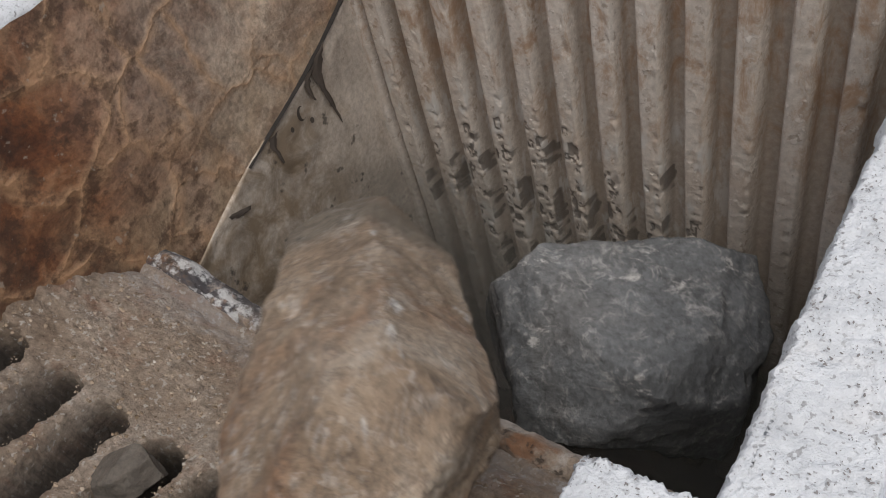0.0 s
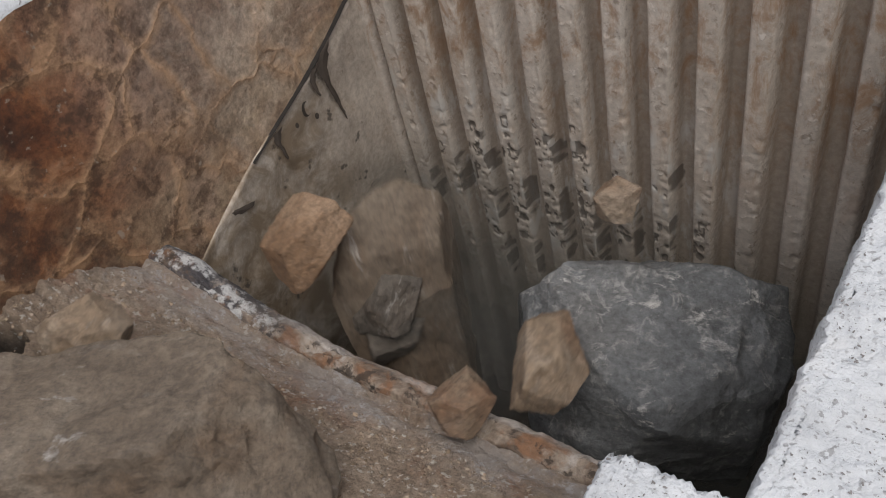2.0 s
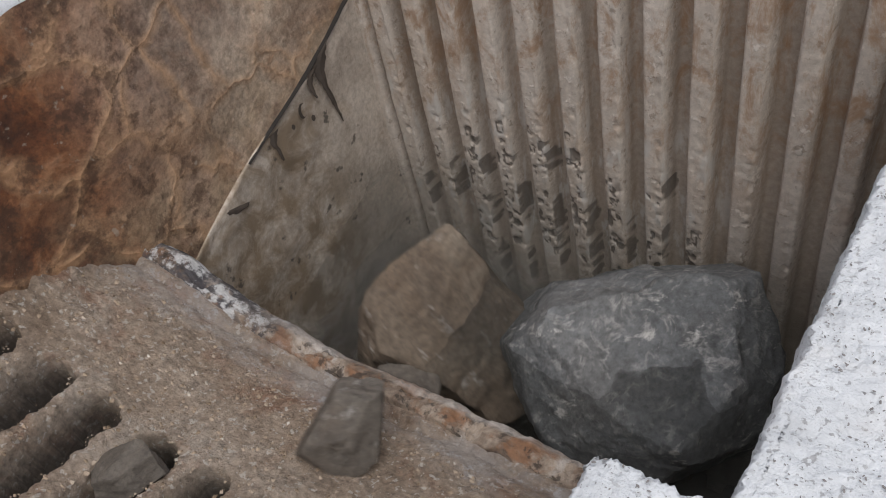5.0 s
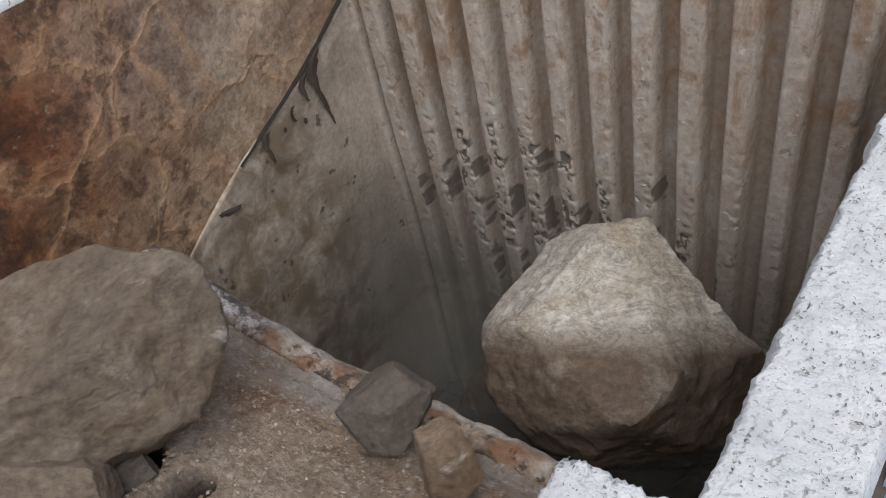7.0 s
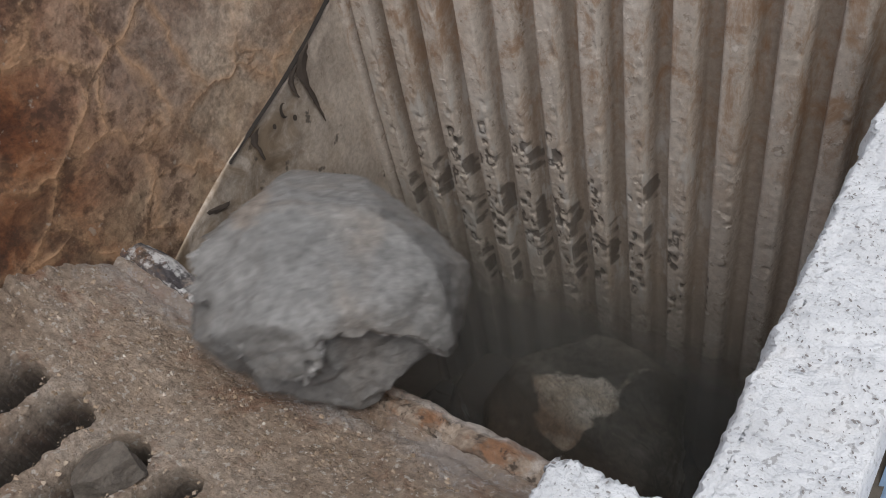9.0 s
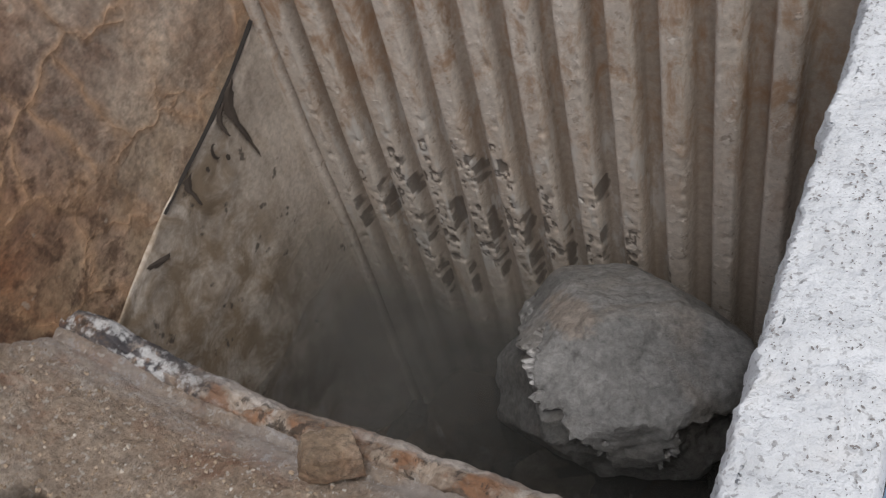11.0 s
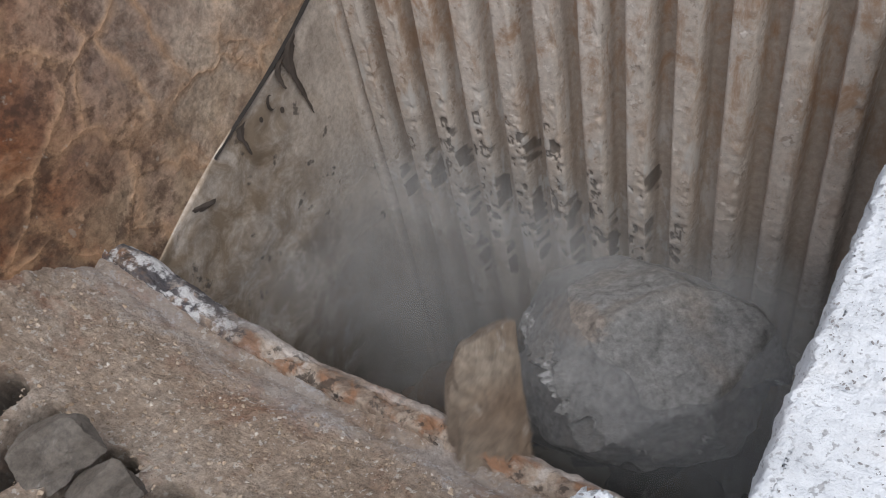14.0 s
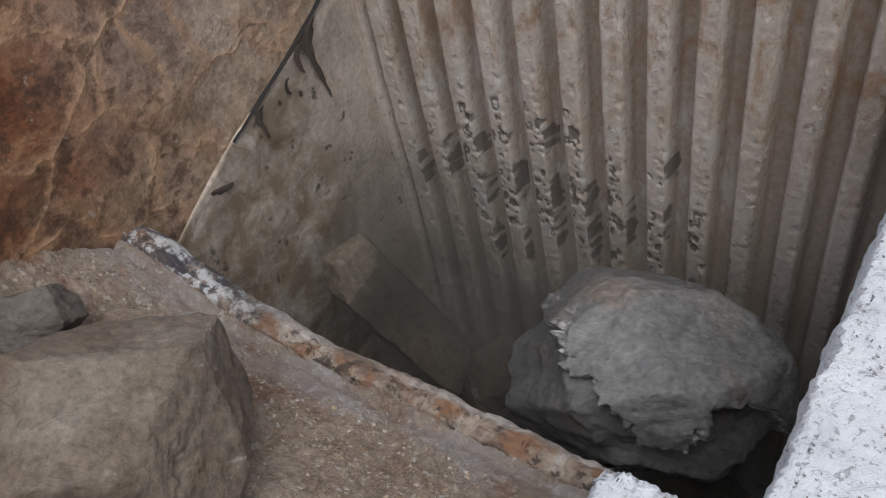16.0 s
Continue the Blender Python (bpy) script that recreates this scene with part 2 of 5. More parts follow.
    bump(nt, b, [noise_tex(nt, v, 150, 4, 0.7), noise_tex(nt, v, 85, 3)], 0.75, 0.007)
    link(nt, col, b.inputs["Base Color"])
    b.inputs["Roughness"].default_value = 0.9
    b.inputs["Subsurface Weight"].default_value = 0.0
    return m


def rock_material(name, low, mid, high, stain, pale=0.35, streaks=0.3, side=None, ledge=False, veins=0.0, spot=None):
    """Quarry stone: cloudy body colour, stained patches, pale fracture scars and grain, set per stone by its own random number."""
    m, nt, b = nodes_of(name)
    info = nt.nodes.new("ShaderNodeObjectInfo")
    tc, add = nt.nodes.new("ShaderNodeTexCoord"), nt.nodes.new("ShaderNodeVectorMath")
    add.operation = "ADD"
    comb = nt.nodes.new("ShaderNodeCombineXYZ")
    link(nt, math_node(nt, "MULTIPLY", info.outputs["Random"], 37.0), comb.inputs[0])
    link(nt, math_node(nt, "MULTIPLY", info.outputs["Random"], 11.0), comb.inputs[2])
    link(nt, tc.outputs["Object"], add.inputs[0])
    link(nt, comb.outputs[0], add.inputs[1])
    v = add.outputs[0]
    w, fine = noise_tex(nt, v, 5.5, 8, 0.62, 0.5), noise_tex(nt, v, 60, 9, 0.75)
    col = ramp(nt, w, [(0.3, low), (0.5, mid), (0.72, high)])
    col = mix(nt, ramp(nt, noise_tex(nt, v, 4.2, 6, 0.6, 0.7), [(0.5, 0.0), (0.66, 0.75)]), col, stain)
    stretch = nt.nodes.new("ShaderNodeMapping")
    stretch.inputs["Scale"].default_value = (1, 2.2, 1)
    link(nt, v, stretch.inputs["Vector"])
    scar = ramp(nt, noise_tex(nt, stretch.outputs[0], 9, 8, 0.72, 0.3), [(0.59, 0.0), (0.65, pale)])
    scar = math_node(nt, "MULTIPLY", scar, ramp(nt, noise_tex(nt, v, 3.2, 3, 0.5), [(0.46, 0.15), (0.6, 1.0)]))
    col = mix(nt, scar, col, (0.62, 0.59, 0.55))
    if side:
        colour, axis, lo, hi = side
        edge = nt.nodes.new("ShaderNodeVectorMath")
        edge.operation = "SCALE"
        edge.inputs["Scale"].default_value = 1.0
        link(nt, tc.outputs["Object"], edge.inputs[0])
        f = math_node(nt, "MULTIPLY", band(nt, edge.outputs[0], axis, lo, hi, 0.07), ramp(nt, w, [(0.34, 0.5), (0.46, 1.0)]))
        col = mix(nt, math_node(nt, "MULTIPLY", f, 0.92), col, colour)
    if veins:
        lines = ramp(nt, noise_tex(nt, v, 13, 5, 0.6, 0.9), [(0.455, 0.0), (0.5, veins), (0.52, veins), (0.545, 0.0)])
        lines = math_node(nt, "MULTIPLY", lines, ramp(nt, noise_tex(nt, v, 24, 5, 0.7), [(0.46, 0.0), (0.6, 1.0)]))
        col = mix(nt, lines, col, (0.68, 0.65, 0.6))
    if spot:
        # a tan crust left on one corner
        colour, cx, cy, r = spot
        mp = nt.nodes.new("ShaderNodeMapping")
        mp.inputs["Location"].default_value = (-cx / r, -cy / r, 0)
        mp.inputs["Scale"].default_value = (1 / r, 1 / r, 0)
        link(nt, tc.outputs["Object"], mp.inputs["Vector"])
        ln = nt.nodes.new("ShaderNodeVectorMath")
        ln.operation = "LENGTH"
        link(nt, mp.outputs[0], ln.inputs[0])
        e = math_node(nt, "ADD", ln.outputs["Value"], math_node(nt, "MULTIPLY", math_node(nt, "SUBTRACT", noise_tex(nt, v, 16, 6, 0.7), 0.5), 2.0))
        col = mix(nt, ramp(nt, e, [(0.7, 0.9), (1.05, 0.0)]), col, colour)
    if ledge:
        # the broken step on the stone: pale chips along its edge, darker tone beyond it
        at = nt.nodes.new("ShaderNodeAttribute")
        at.attribute_name = "ledge"
        col = mix(nt, ramp(nt, at.outputs["Fac"], [(0.5, 0.0), (0.56, 0.45)]), col, (0.125, 0.122, 0.118))
        line = math_node(nt, "MULTIPLY", ramp(nt, at.outputs["Fac"], [(0.25, 0.0), (0.42, 0.95), (0.52, 0.95), (0.6, 0.0)]), ramp(nt, noise_tex(nt, v, 24, 6, 0.7), [(0.44, 0.0), (0.56, 0.85)]))
        col = mix(nt, line, col, (0.62, 0.6, 0.58))
    crack = ramp(nt, noise_tex(nt, stretch.outputs[0], 9, 7, 0.72, 1.5), [(0.47, 0.0), (0.5, streaks), (0.53, 0.0)])
    col = mix(nt, crack, col, (0.07, 0.055, 0.045))
    col = mix(nt, 0.8, col, ramp(nt, fine, [(0.32, 0.45), (0.68, 1.4)]), "MULTIPLY")
    bump(nt, b, [math_node(nt, "MULTIPLY", fine, 0.7), math_node(nt, "MULTIPLY", noise_tex(nt, v, 20, 6, 0.65), 1.5)], 0.8, 0.011)
    link(nt, col, b.inputs["Base Color"])
    b.inputs["Roughness"].default_value = 0.8
    return m


RUSTY = rusty_wall_material()
DIRT = dirt_material()
LIP = lip_material()
SNOW = snow_material()
ROCK_BROWN = rock_material("brown_quarry_stone", (0.14, 0.095, 0.06), (0.25, 0.18, 0.12), (0.38, 0.31, 0.24), (0.18, 0.085, 0.042), 0.5, 0.45)
ROCK_VEINED = rock_material("brown_stone_with_pale_veins", (0.15, 0.1, 0.062), (0.275, 0.2, 0.135), (0.42, 0.35, 0.275), (0.21, 0.105, 0.052), 0.7, 0.5, ((0.14, 0.115, 0.085), 0, 0.24, 0.6), False, 0.22)
ROCK_TAN = rock_material("tan_dusty_stone", (0.115, 0.085, 0.06), (0.18, 0.138, 0.1), (0.27, 0.225, 0.175), (0.135, 0.088, 0.054), 0.4, 0.35)
ROCK_GREY = rock_material("blue_grey_stone", (0.095, 0.097, 0.098), (0.138, 0.141, 0.143), (0.2, 0.203, 0.205), (0.15, 0.145, 0.14), 0.8, 0.1, None, False, 0.25)
# cream body, turning darker brown below the stone's middle
ROCK_PALE = rock_material("pale_cream_stone", (0.33, 0.285, 0.225), (0.47, 0.425, 0.36), (0.58, 0.54, 0.475), (0.34, 0.265, 0.18), 0.6, 0.5, ((0.11, 0.068, 0.04), 1, -0.6, 0.0))
ROCK_ORANGE = rock_material("orange_iron_stained_stone", (0.17, 0.095, 0.05), (0.27, 0.165, 0.095), (0.36, 0.25, 0.165), (0.16, 0.1, 0.06), 0.2)
ROCK_DARK = rock_material("dark_grey_brown_stone", (0.08, 0.065, 0.052), (0.13, 0.11, 0.09), (0.2, 0.175, 0.15), (0.1, 0.075, 0.055), 0.25)


def plain(name, colour, rough=0.7):
    m, nt, b = nodes_of(name)
    v = coords(nt)
    n = noise_tex(nt, v, 25, 6, 0.7)
    lo, hi = tuple(c * 0.65 for c in colour), tuple(min(1, c * 1.25) for c in colour)
    link(nt, ramp(nt, n, [(0.3, lo), (0.7, hi)]), b.inputs["Base Color"])
    b.inputs["Roughness"].default_value = rough
    bump(nt, b, [n], 0.4, 0.004)
    return m


SEAM_BLACK = plain("black_oily_gap", (0.022, 0.018, 0.015), 0.95)
TARP_MAT = plain("faded_blue_sheeting", (0.3, 0.43, 0.62), 0.5)
OIL = plain("dried_black_oil", (0.085, 0.066, 0.052), 0.9)
HOLE_SHADE = plain("dark_brown_hole_shade", (0.06, 0.047, 0.037), 0.8)
GRIT_DARK = plain("dark_stone_grit", (0.2, 0.185, 0.175), 0.9)
EARTH = plain("trampled_snowy_ground", (0.55, 0.54, 0.53), 0.95)


# ---- builders ----
def finish(bm, name, material, smooth=False):
    me = bpy.data.meshes.new(name)
    bm.normal_update()
    bm.to_mesh(me)
    bm.free()
    me.materials.append(material)
    if smooth:
        me.polygons.foreach_set("use_smooth", [True] * len(me.polygons))
    return me


def part(name, bm, material, parent=None, label="", smooth=False):
    ob = new(name, finish(bm, name, material, smooth))
    ob.parent = parent
    if label:
        tagged(ob, label)
    return ob


def empty(name, place=(0, 0, 0)):
    ob = new(name)
    ob.location = place
    return ob


def grid_mesh(us, vs, place, keep=None):
    """A sheet of quads over us x vs; place(u, v) gives each vertex."""
    bm = bmesh.new()
    rows = [[bm.verts.new(place(u, v)) for u in us] for v in vs]
    for j in range(len(vs) - 1):
        for i in range(len(us) - 1):
            if keep is None or keep((us[i] + us[i + 1]) / 2, (vs[j] + vs[j + 1]) / 2):
                bm.faces.new((rows[j][i], rows[j][i + 1], rows[j + 1][i + 1], rows[j + 1][i]))
    return bm


def box(bm, x0, x1, y0, y1, z0, z1, bevel=0.0):
    m = Matrix.Translation(((x0 + x1) / 2, (y0 + y1) / 2, (z0 + z1) / 2)) @ Matrix.Diagonal((x1 - x0, y1 - y0, z1 - z0, 1))
    made = bmesh.ops.create_cube(bm, size=1, matrix=m)
    if bevel:
        edges = list({e for v in made["verts"] for e in v.link_edges})
        bmesh.ops.bevel(bm, geom=edges, offset=bevel, segments=2, affect="EDGES")
    return bm


def steps(a, b, d):
    n = max(1, round(abs(b - a) / d))
    return [a + (b - a) * i / n for i in range(n + 1)]


def smooth01(a, b, x):
    t = min(1, max(0, (x - a) / (b - a)))
    return t * t * (3 - 2 * t)


def fbm(x, y, z, s):
    return noise.fractal(Vector((x, y, z)) * s, 0.8, 2.1, 4)


# ---- the crusher's mouth ----
RIB_EDGE, RIB_PITCH = 0.788, 0.1
JAW_TOP, JAW_FOOT, JAW_RIGHT, JAW_FLAT = 0.62, -1.35, 1.27, 1.2


def rib_height(x):
    """0 in the grooves, 1 on the crests: a steep right flank, a softer left one; flat past the last rib."""
    if x > JAW_FLAT:
        return 0.0
    u = ((x - RIB_EDGE) / RIB_PITCH) % 1.0
    if u < 0.11:
        return 1 - smooth01(0.0, 0.11, u)
    if u < 0.4:
        return 0.0
    return smooth01(0.4, 0.6, u)


def jaw_gouges():
    """Where stones have beaten the jaw: (x, z, half width, half height, hollow, slant), torn streaks beside the crests and pits on them."""
    rng = random.Random(5)
    marks = []
    # torn, dark streaks down the steep flanks, slanting as they run into the groove
    for rib, z0, z1, w in ((1, -0.2, -0.4, 0.008), (3, -0.23, -0.38, 0.008), (4, -0.25, -0.56, 0.007), (5, -0.22, -0.56, 0.009), (7, -0.07, -0.15, 0.008), (6, -0.26, -0.43, 0.006),
                           (0, -0.3, -0.43, 0.008), (2, -0.17, -0.24, 0.008), (4, -0.09, -0.16, 0.008), (2, -0.3, -0.44, 0.007), (2, -0.5, -0.67, 0.006), (7, -0.2, -0.36, 0.004), (3, -0.47, -0.63, 0.005)):
        marks.append((RIB_EDGE + (rib - 7) * RIB_PITCH + rng.uniform(0.002, 0.006), (z0 + z1) / 2, w, (z0 - z1) / 2, 0.0, 1.8))
    # the square-edged pit and its like, with a pale middle left standing
    for x, z, w, h in ((0.369, -0.04, 0.012, 0.022), (0.152, -0.19, 0.011, 0.025), (0.271, -0.165, 0.012, 0.02), (0.378, -0.145, 0.014, 0.02), (0.556, -0.005, 0.009, 0.016), (0.45, -0.02, 0.009, 0.012)):
        marks.append((x, z, w, h, 0.62, 0.0))
    # scattered smaller pits, thicker lower down
    for k in range(2, 10):
        right = RIB_EDGE + (k - 7) * RIB_PITCH
        top = -0.02 - 0.02 * abs(k - 4.5)
        for _ in range(34 if k < 7 else 16):
            z = top - 0.42 * rng.random() ** 0.8
            w = 0.0025 + 0.0075 * rng.random() ** 1.6
            marks.append((right - rng.uniform(0.004, 0.044), z, w, w * rng.uniform(0.9, 2.2), 0.55 if w > 0.006 and rng.random() < 0.4 else 0.0, 0.0))
    return marks


def jaw_plate():
    marks = jaw_gouges()

    def gouge(x, z):
        best = 0.0
        wx, wz = 0.006 * noise.noise(Vector((x, 1, z)) * 75), 0.009 * noise.noise(Vector((x, 5, z)) * 75)
        for gx, gz, w, h, hollow, slant in marks:
            du, dv = abs(x + wx * (1 if slant == 0 else 0.3) - gx) / w, abs(z + wz + slant * (x - gx) - gz) / h
            if du < 1.3 and dv < 1.3:
                d = (du ** 3 + dv ** 3) ** (1 / 3) if slant == 0 else math.hypot(du, dv) * (1 + 0.3 * noise.noise(Vector((x * 2, gz, z)) * 50))
                deep = (1 - smooth01(0.75, 1.15, d)) * (1 if d > hollow else 0.25)
                if slant:
                    deep *= 0.35 + 0.65 * smooth01(-0.3, 0.1, noise.noise(Vector((x * 90, gz * 9, z * 38))))
                best = max(best, deep)
        return best

    xs = steps(0.0, 0.96, 0.0042) + steps(0.965, JAW_RIGHT, 0.0065)
    zs = steps(JAW_TOP, 0.06, 0.011) + steps(0.055, -0.7, 0.0058) + steps(-0.71, JAW_FOOT, 0.02)
    depth = []

    def place(x, z):
        h = 0.064 * max(rib_height(x), 1 - smooth01(0.018, 0.035, x))
        wear = 0.3 * smooth01(0.0, -0.6, z)
        r = rib_height(x)
        n = 0.002 * fbm(x, 0, z * 0.25, 9) + 0.0009 * fbm(x, 3, z, 55) * (0.3 + r)
        # ragged right edges of the crests
        n += 0.008 * max(0.0, fbm(x, 7, z, 42) - 0.05) * r * (1 if ((x - RIB_EDGE) / RIB_PITCH) % 1.0 > 0.86 else 0.0)
        g = gouge(x, z) if -0.72 < z < 0.06 and x < 0.95 else 0.0
        depth.append(g)
        return (x, -h * (1 - wear) + n + 0.06 + 0.004 * g, z)

    bm = grid_mesh(xs, zs, place)
    bm2 = bmesh.new()
    box(bm2, 0.0, JAW_RIGHT - 0.004, 0.09, 0.28, JAW_FOOT, JAW_TOP)
    jaw = empty("jaw_plate", (0, 0, 0))
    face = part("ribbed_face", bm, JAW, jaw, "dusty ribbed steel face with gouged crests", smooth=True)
    face.data.attributes.new("gouge", "FLOAT", "POINT").data.foreach_set("value", depth)
    part("backing", bm2, DARK_STEEL, jaw)
    tagged(jaw, "tall ribbed steel crusher jaw, dusty, rust-stained and gouged", "crusher jaw")


def moving_jaw():
    """The facing jaw under the feed lip, leaning in towards the foot of the chamber."""
    def place(x, z):
        y = -0.76 + 0.42 * smooth01(-0.1, -1.5, z)
        return (x, y + 0.03 * rib_height(x + 0.05) + 0.006 * fbm(x, 9, z, 9), z)

    bm = grid_mesh(steps(0.0, JAW_RIGHT, 0.0167), steps(JAW_FOOT, -0.12, 0.05), place)
    # dark steel instead of jaw steel, putting the chamber's shade into its colour
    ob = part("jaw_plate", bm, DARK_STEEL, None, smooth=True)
    tagged(ob, "ribbed steel jaw facing it, hanging under the feed lip", "crusher jaw")


# the upper edge of the liner runs from the jaw down to the feed lip
def seam_z(y):
    return 0.275 + 0.4 * y + 0.012 * math.sin(9 * y)


def cheek_walls():
    wall = empty("wall_west")
    def upper(y, z):
        n = 0.016 * fbm(0, y, z, 4) + 0.006 * fbm(2, y, z, 22)
        return (-0.005 + (0.5 * n - 0.006) * smooth01(0.0, 0.09, z - seam_z(max(y, -0.7))), y, z)
    def top(y):
        return 0.687 + 0.012 * fbm(1, y, 0, 9)
    ys = steps(-4.4, 0.02, 0.02)
    bm = bmesh.new()
    lines = []
    for y in ys:
        base = seam_z(y) - 0.012 if y > -0.7 else -0.25
        hi = top(y) + 0.45 * max(0, -1.5 - y)
        lines.append([bm.verts.new(upper(y, base + (hi - base) * k / 34)) for k in range(35)])
    for a, b in zip(lines, lines[1:]):
        for k in range(34):
            bm.faces.new((a[k], b[k], b[k + 1], a[k + 1]))
    part("side_sheet", bm, RUSTY, wall, "rusted side wall crusted with dried orange mud", smooth=True)
    bm = bmesh.new()
    box(bm, -0.3, -0.075, -4.4, 0.28, -1.35, 0.66)
    part("wall_core", bm, DARK_STEEL, wall)
    tagged(wall, "rust-brown steel hopper side wall with mud veins", "wall", kind="structure")

    liner = empty("cheek_liner")
    bm = bmesh.new()
    lines = []
    for y in steps(-1.0, 0.05, 0.0125):
        hi = seam_z(y) - 0.002 - 0.009 * smooth01(-0.45, -0.15, y)
        zs = [hi - 0.0025 + (JAW_FOOT - hi) * (k / 60) ** 1.3 for k in range(61)]
        row = [bm.verts.new((-0.06, y, hi)), bm.verts.new((-0.003, y, hi))]
        row += [bm.verts.new((0.005 * fbm(0, y, z, 8) + 0.003 * fbm(5, y, z, 30), y, z)) for z in zs]
        lines.append(row)
    for a, b in zip(lines, lines[1:]):
        for k in range(len(a) - 1):
            bm.faces.new((a[k], a[k + 1], b[k + 1], b[k]))
    part("liner_plate", bm, LINER, liner, smooth=True)
    # oil that has run out of the seam: a broad stain that narrows into drips
    def oil(points, name="oil_run"):
        bm = bmesh.new()
        fine = []
        for (y0, z0, w0), (y1, z1, w1) in zip(points, points[1:]):
            for k in range(8):
                f = k / 8
                fine.append((y0 + (y1 - y0) * f, z0 + (z1 - z0) * f, w0 + (w1 - w0) * f))
        ring = []
        for y, z, w in fine:
            e = 1 + 0.45 * fbm(y, z, 2, 45)
            ring.append([bm.verts.new((0.0065 + dx, y + s * w * e + 0.003 * fbm(z, y, 5, 40), z)) for s, dx in ((-1, 0), (0, 0.0015), (1, 0))])
        for a, b in zip(ring, ring[1:]):
            for k in range(2):
                bm.faces.new((a[k], a[k + 1], b[k + 1], b[k]))
        part(name, bm, OIL, liner, "dried black oil and dent marks below the seam")
    oil([(-0.125, 0.213, 0.003), (-0.15, 0.198, 0.012), (-0.172, 0.176, 0.022), (-0.18, 0.15, 0.016), (-0.172, 0.1, 0.0065), (-0.162, 0.04, 0.005), (-0.15, -0.022, 0.0015)])
    oil([(-0.19, 0.178, 0.024), (-0.215, 0.162, 0.016), (-0.219, 0.14, 0.009), (-0.21, 0.097, 0.002)])
    oil([(-0.37, 0.12, 0.02), (-0.378, 0.1, 0.009), (-0.374, 0.065, 0.0055), (-0.368, 0.031, 0.002)])
    # a brown dent in the plate, drawn as a dark patch like the oil
    oil([(-0.565, 0.045, 0.004), (-0.545, 0.032, 0.022), (-0.525, 0.02, 0.02), (-0.51, 0.012, 0.003)], "stain")
    # dark wedge of the open seam, its shade put in as a black strip
    bm = bmesh.new()
    rows = []
    for y in steps(-0.46, -0.003, 0.012):
        g = 0.002 + 0.008 * smooth01(-0.46, -0.2, y) * (0.45 + 1.3 * abs(fbm(3, y, 0, 22)))
        z = seam_z(y) - 0.004
        rows.append([bm.verts.new((0.001, y, z - g * 0.75)), bm.verts.new((0.0055, y, z)), bm.verts.new((-0.012, y, z + g * 0.55))])
    for a, b in zip(rows, rows[1:]):
        for k in range(2):
            bm.faces.new((a[k], a[k + 1], b[k + 1], b[k]))
    part("open_seam", bm, SEAM_BLACK, liner, "open black seam under the wall")
    # a bolt hole and two small dents, their shade painted as flat dark patches
    def disc(name, y, z, r, x, material, squash=0.8):
        bm = bmesh.new()
        bmesh.ops.create_circle(bm, cap_ends=True, segments=16, radius=r, matrix=Matrix.Translation((x, y, z)) @ Euler((0.3, radians(90), 0)).to_matrix().to_4x4() @ Matrix.Diagonal((1.3, squash, 1, 1)))
        part(name, bm, material, liner)
    bm = bmesh.new()
    arc = [radians(a) for a in range(60, 301, 20)]
    outer = [bm.verts.new((0.0075, -0.268 + 0.014 * math.cos(a), 0.106 + 0.021 * math.sin(a))) for a in arc]
    inner = [bm.verts.new((0.0085, -0.264 + 0.0095 * math.cos(a), 0.105 + 0.018 * math.sin(a))) for a in arc]
    for k in range(len(arc) - 1):
        bm.faces.new((outer[k], outer[k + 1], inner[k + 1], inner[k]))
    part("bolt_hole", bm, HOLE_SHADE, liner, "bolt hole with its shaded side as a dark crescent")
    disc("dent", -0.243, 0.066, 0.007, 0.0075, HOLE_SHADE)
    disc("dent", -0.31, 0.09, 0.006, 0.0075, HOLE_SHADE)
    tagged(liner, "dusty grey-brown steel cheek plate with oil runs", "liner plate")


def right_wall():
    wall = empty("wall_east")
    bm = grid_mesh(steps(-1.15, 0.28, 0.03), steps(-1.35, 0.5, 0.04), lambda y, z: (1.335 + 0.006 * fbm(8, y, z, 9), y, z))
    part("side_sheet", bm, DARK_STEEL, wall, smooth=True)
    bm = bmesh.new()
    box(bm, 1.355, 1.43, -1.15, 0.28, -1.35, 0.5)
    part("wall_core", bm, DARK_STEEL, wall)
    tagged(wall, "dark steel side wall under the snow", "wall", kind="structure")


# ---- the feed deck ----
def lip_z(x):
    return -0.045 + 0.12 * math.exp(-(max(x, 0) / 0.2) ** 2)


def deck_z(x, y):
    return lip_z(x) + 0.45 * (-0.72 - y)


SLOTS = [(0.03, 0.028), (0.134, 0.027), (0.236, 0.03), (0.368, 0.036), (0.49, 0.034), (0.612, 0.034), (0.734, 0.034), (0.856, 0.034)]
SLOT_TIP = -1.092


def slot_depth(x, y):
    """How far inside a slot a point lies, in metres; below 0 outside."""
    best = -1.0
    for cx, half in SLOTS:
        cx += 0.14 * max(0.0, SLOT_TIP - y)
        w = half * (0.95 + 0.08 * math.sin(23 * y + 9 * cx))
        d = w - (abs(x - cx) if y < SLOT_TIP - half else math.hypot(x - cx, y - (SLOT_TIP - half)))
        best = max(best, d)
    return best


def slot_edge(x, y):
    return slot_depth(x, y) + 0.005 * fbm(x, y, 3, 30)


def feed_deck():
    deck = empty("feed_deck")
    def place(x, y):
        d = slot_edge(x, y) - 0.06 * smooth01(-1.45, -1.5, y)
        z = deck_z(x, y) + 0.012 * fbm(x, y, 0, 6) + 0.006 * fbm(x, y, 4, 26)
        z += 0.05 * math.exp(-((x + 0.03) / 0.07) ** 2) * smooth01(-0.75, -0.95, y) * (1 + fbm(x, y, 1, 12))
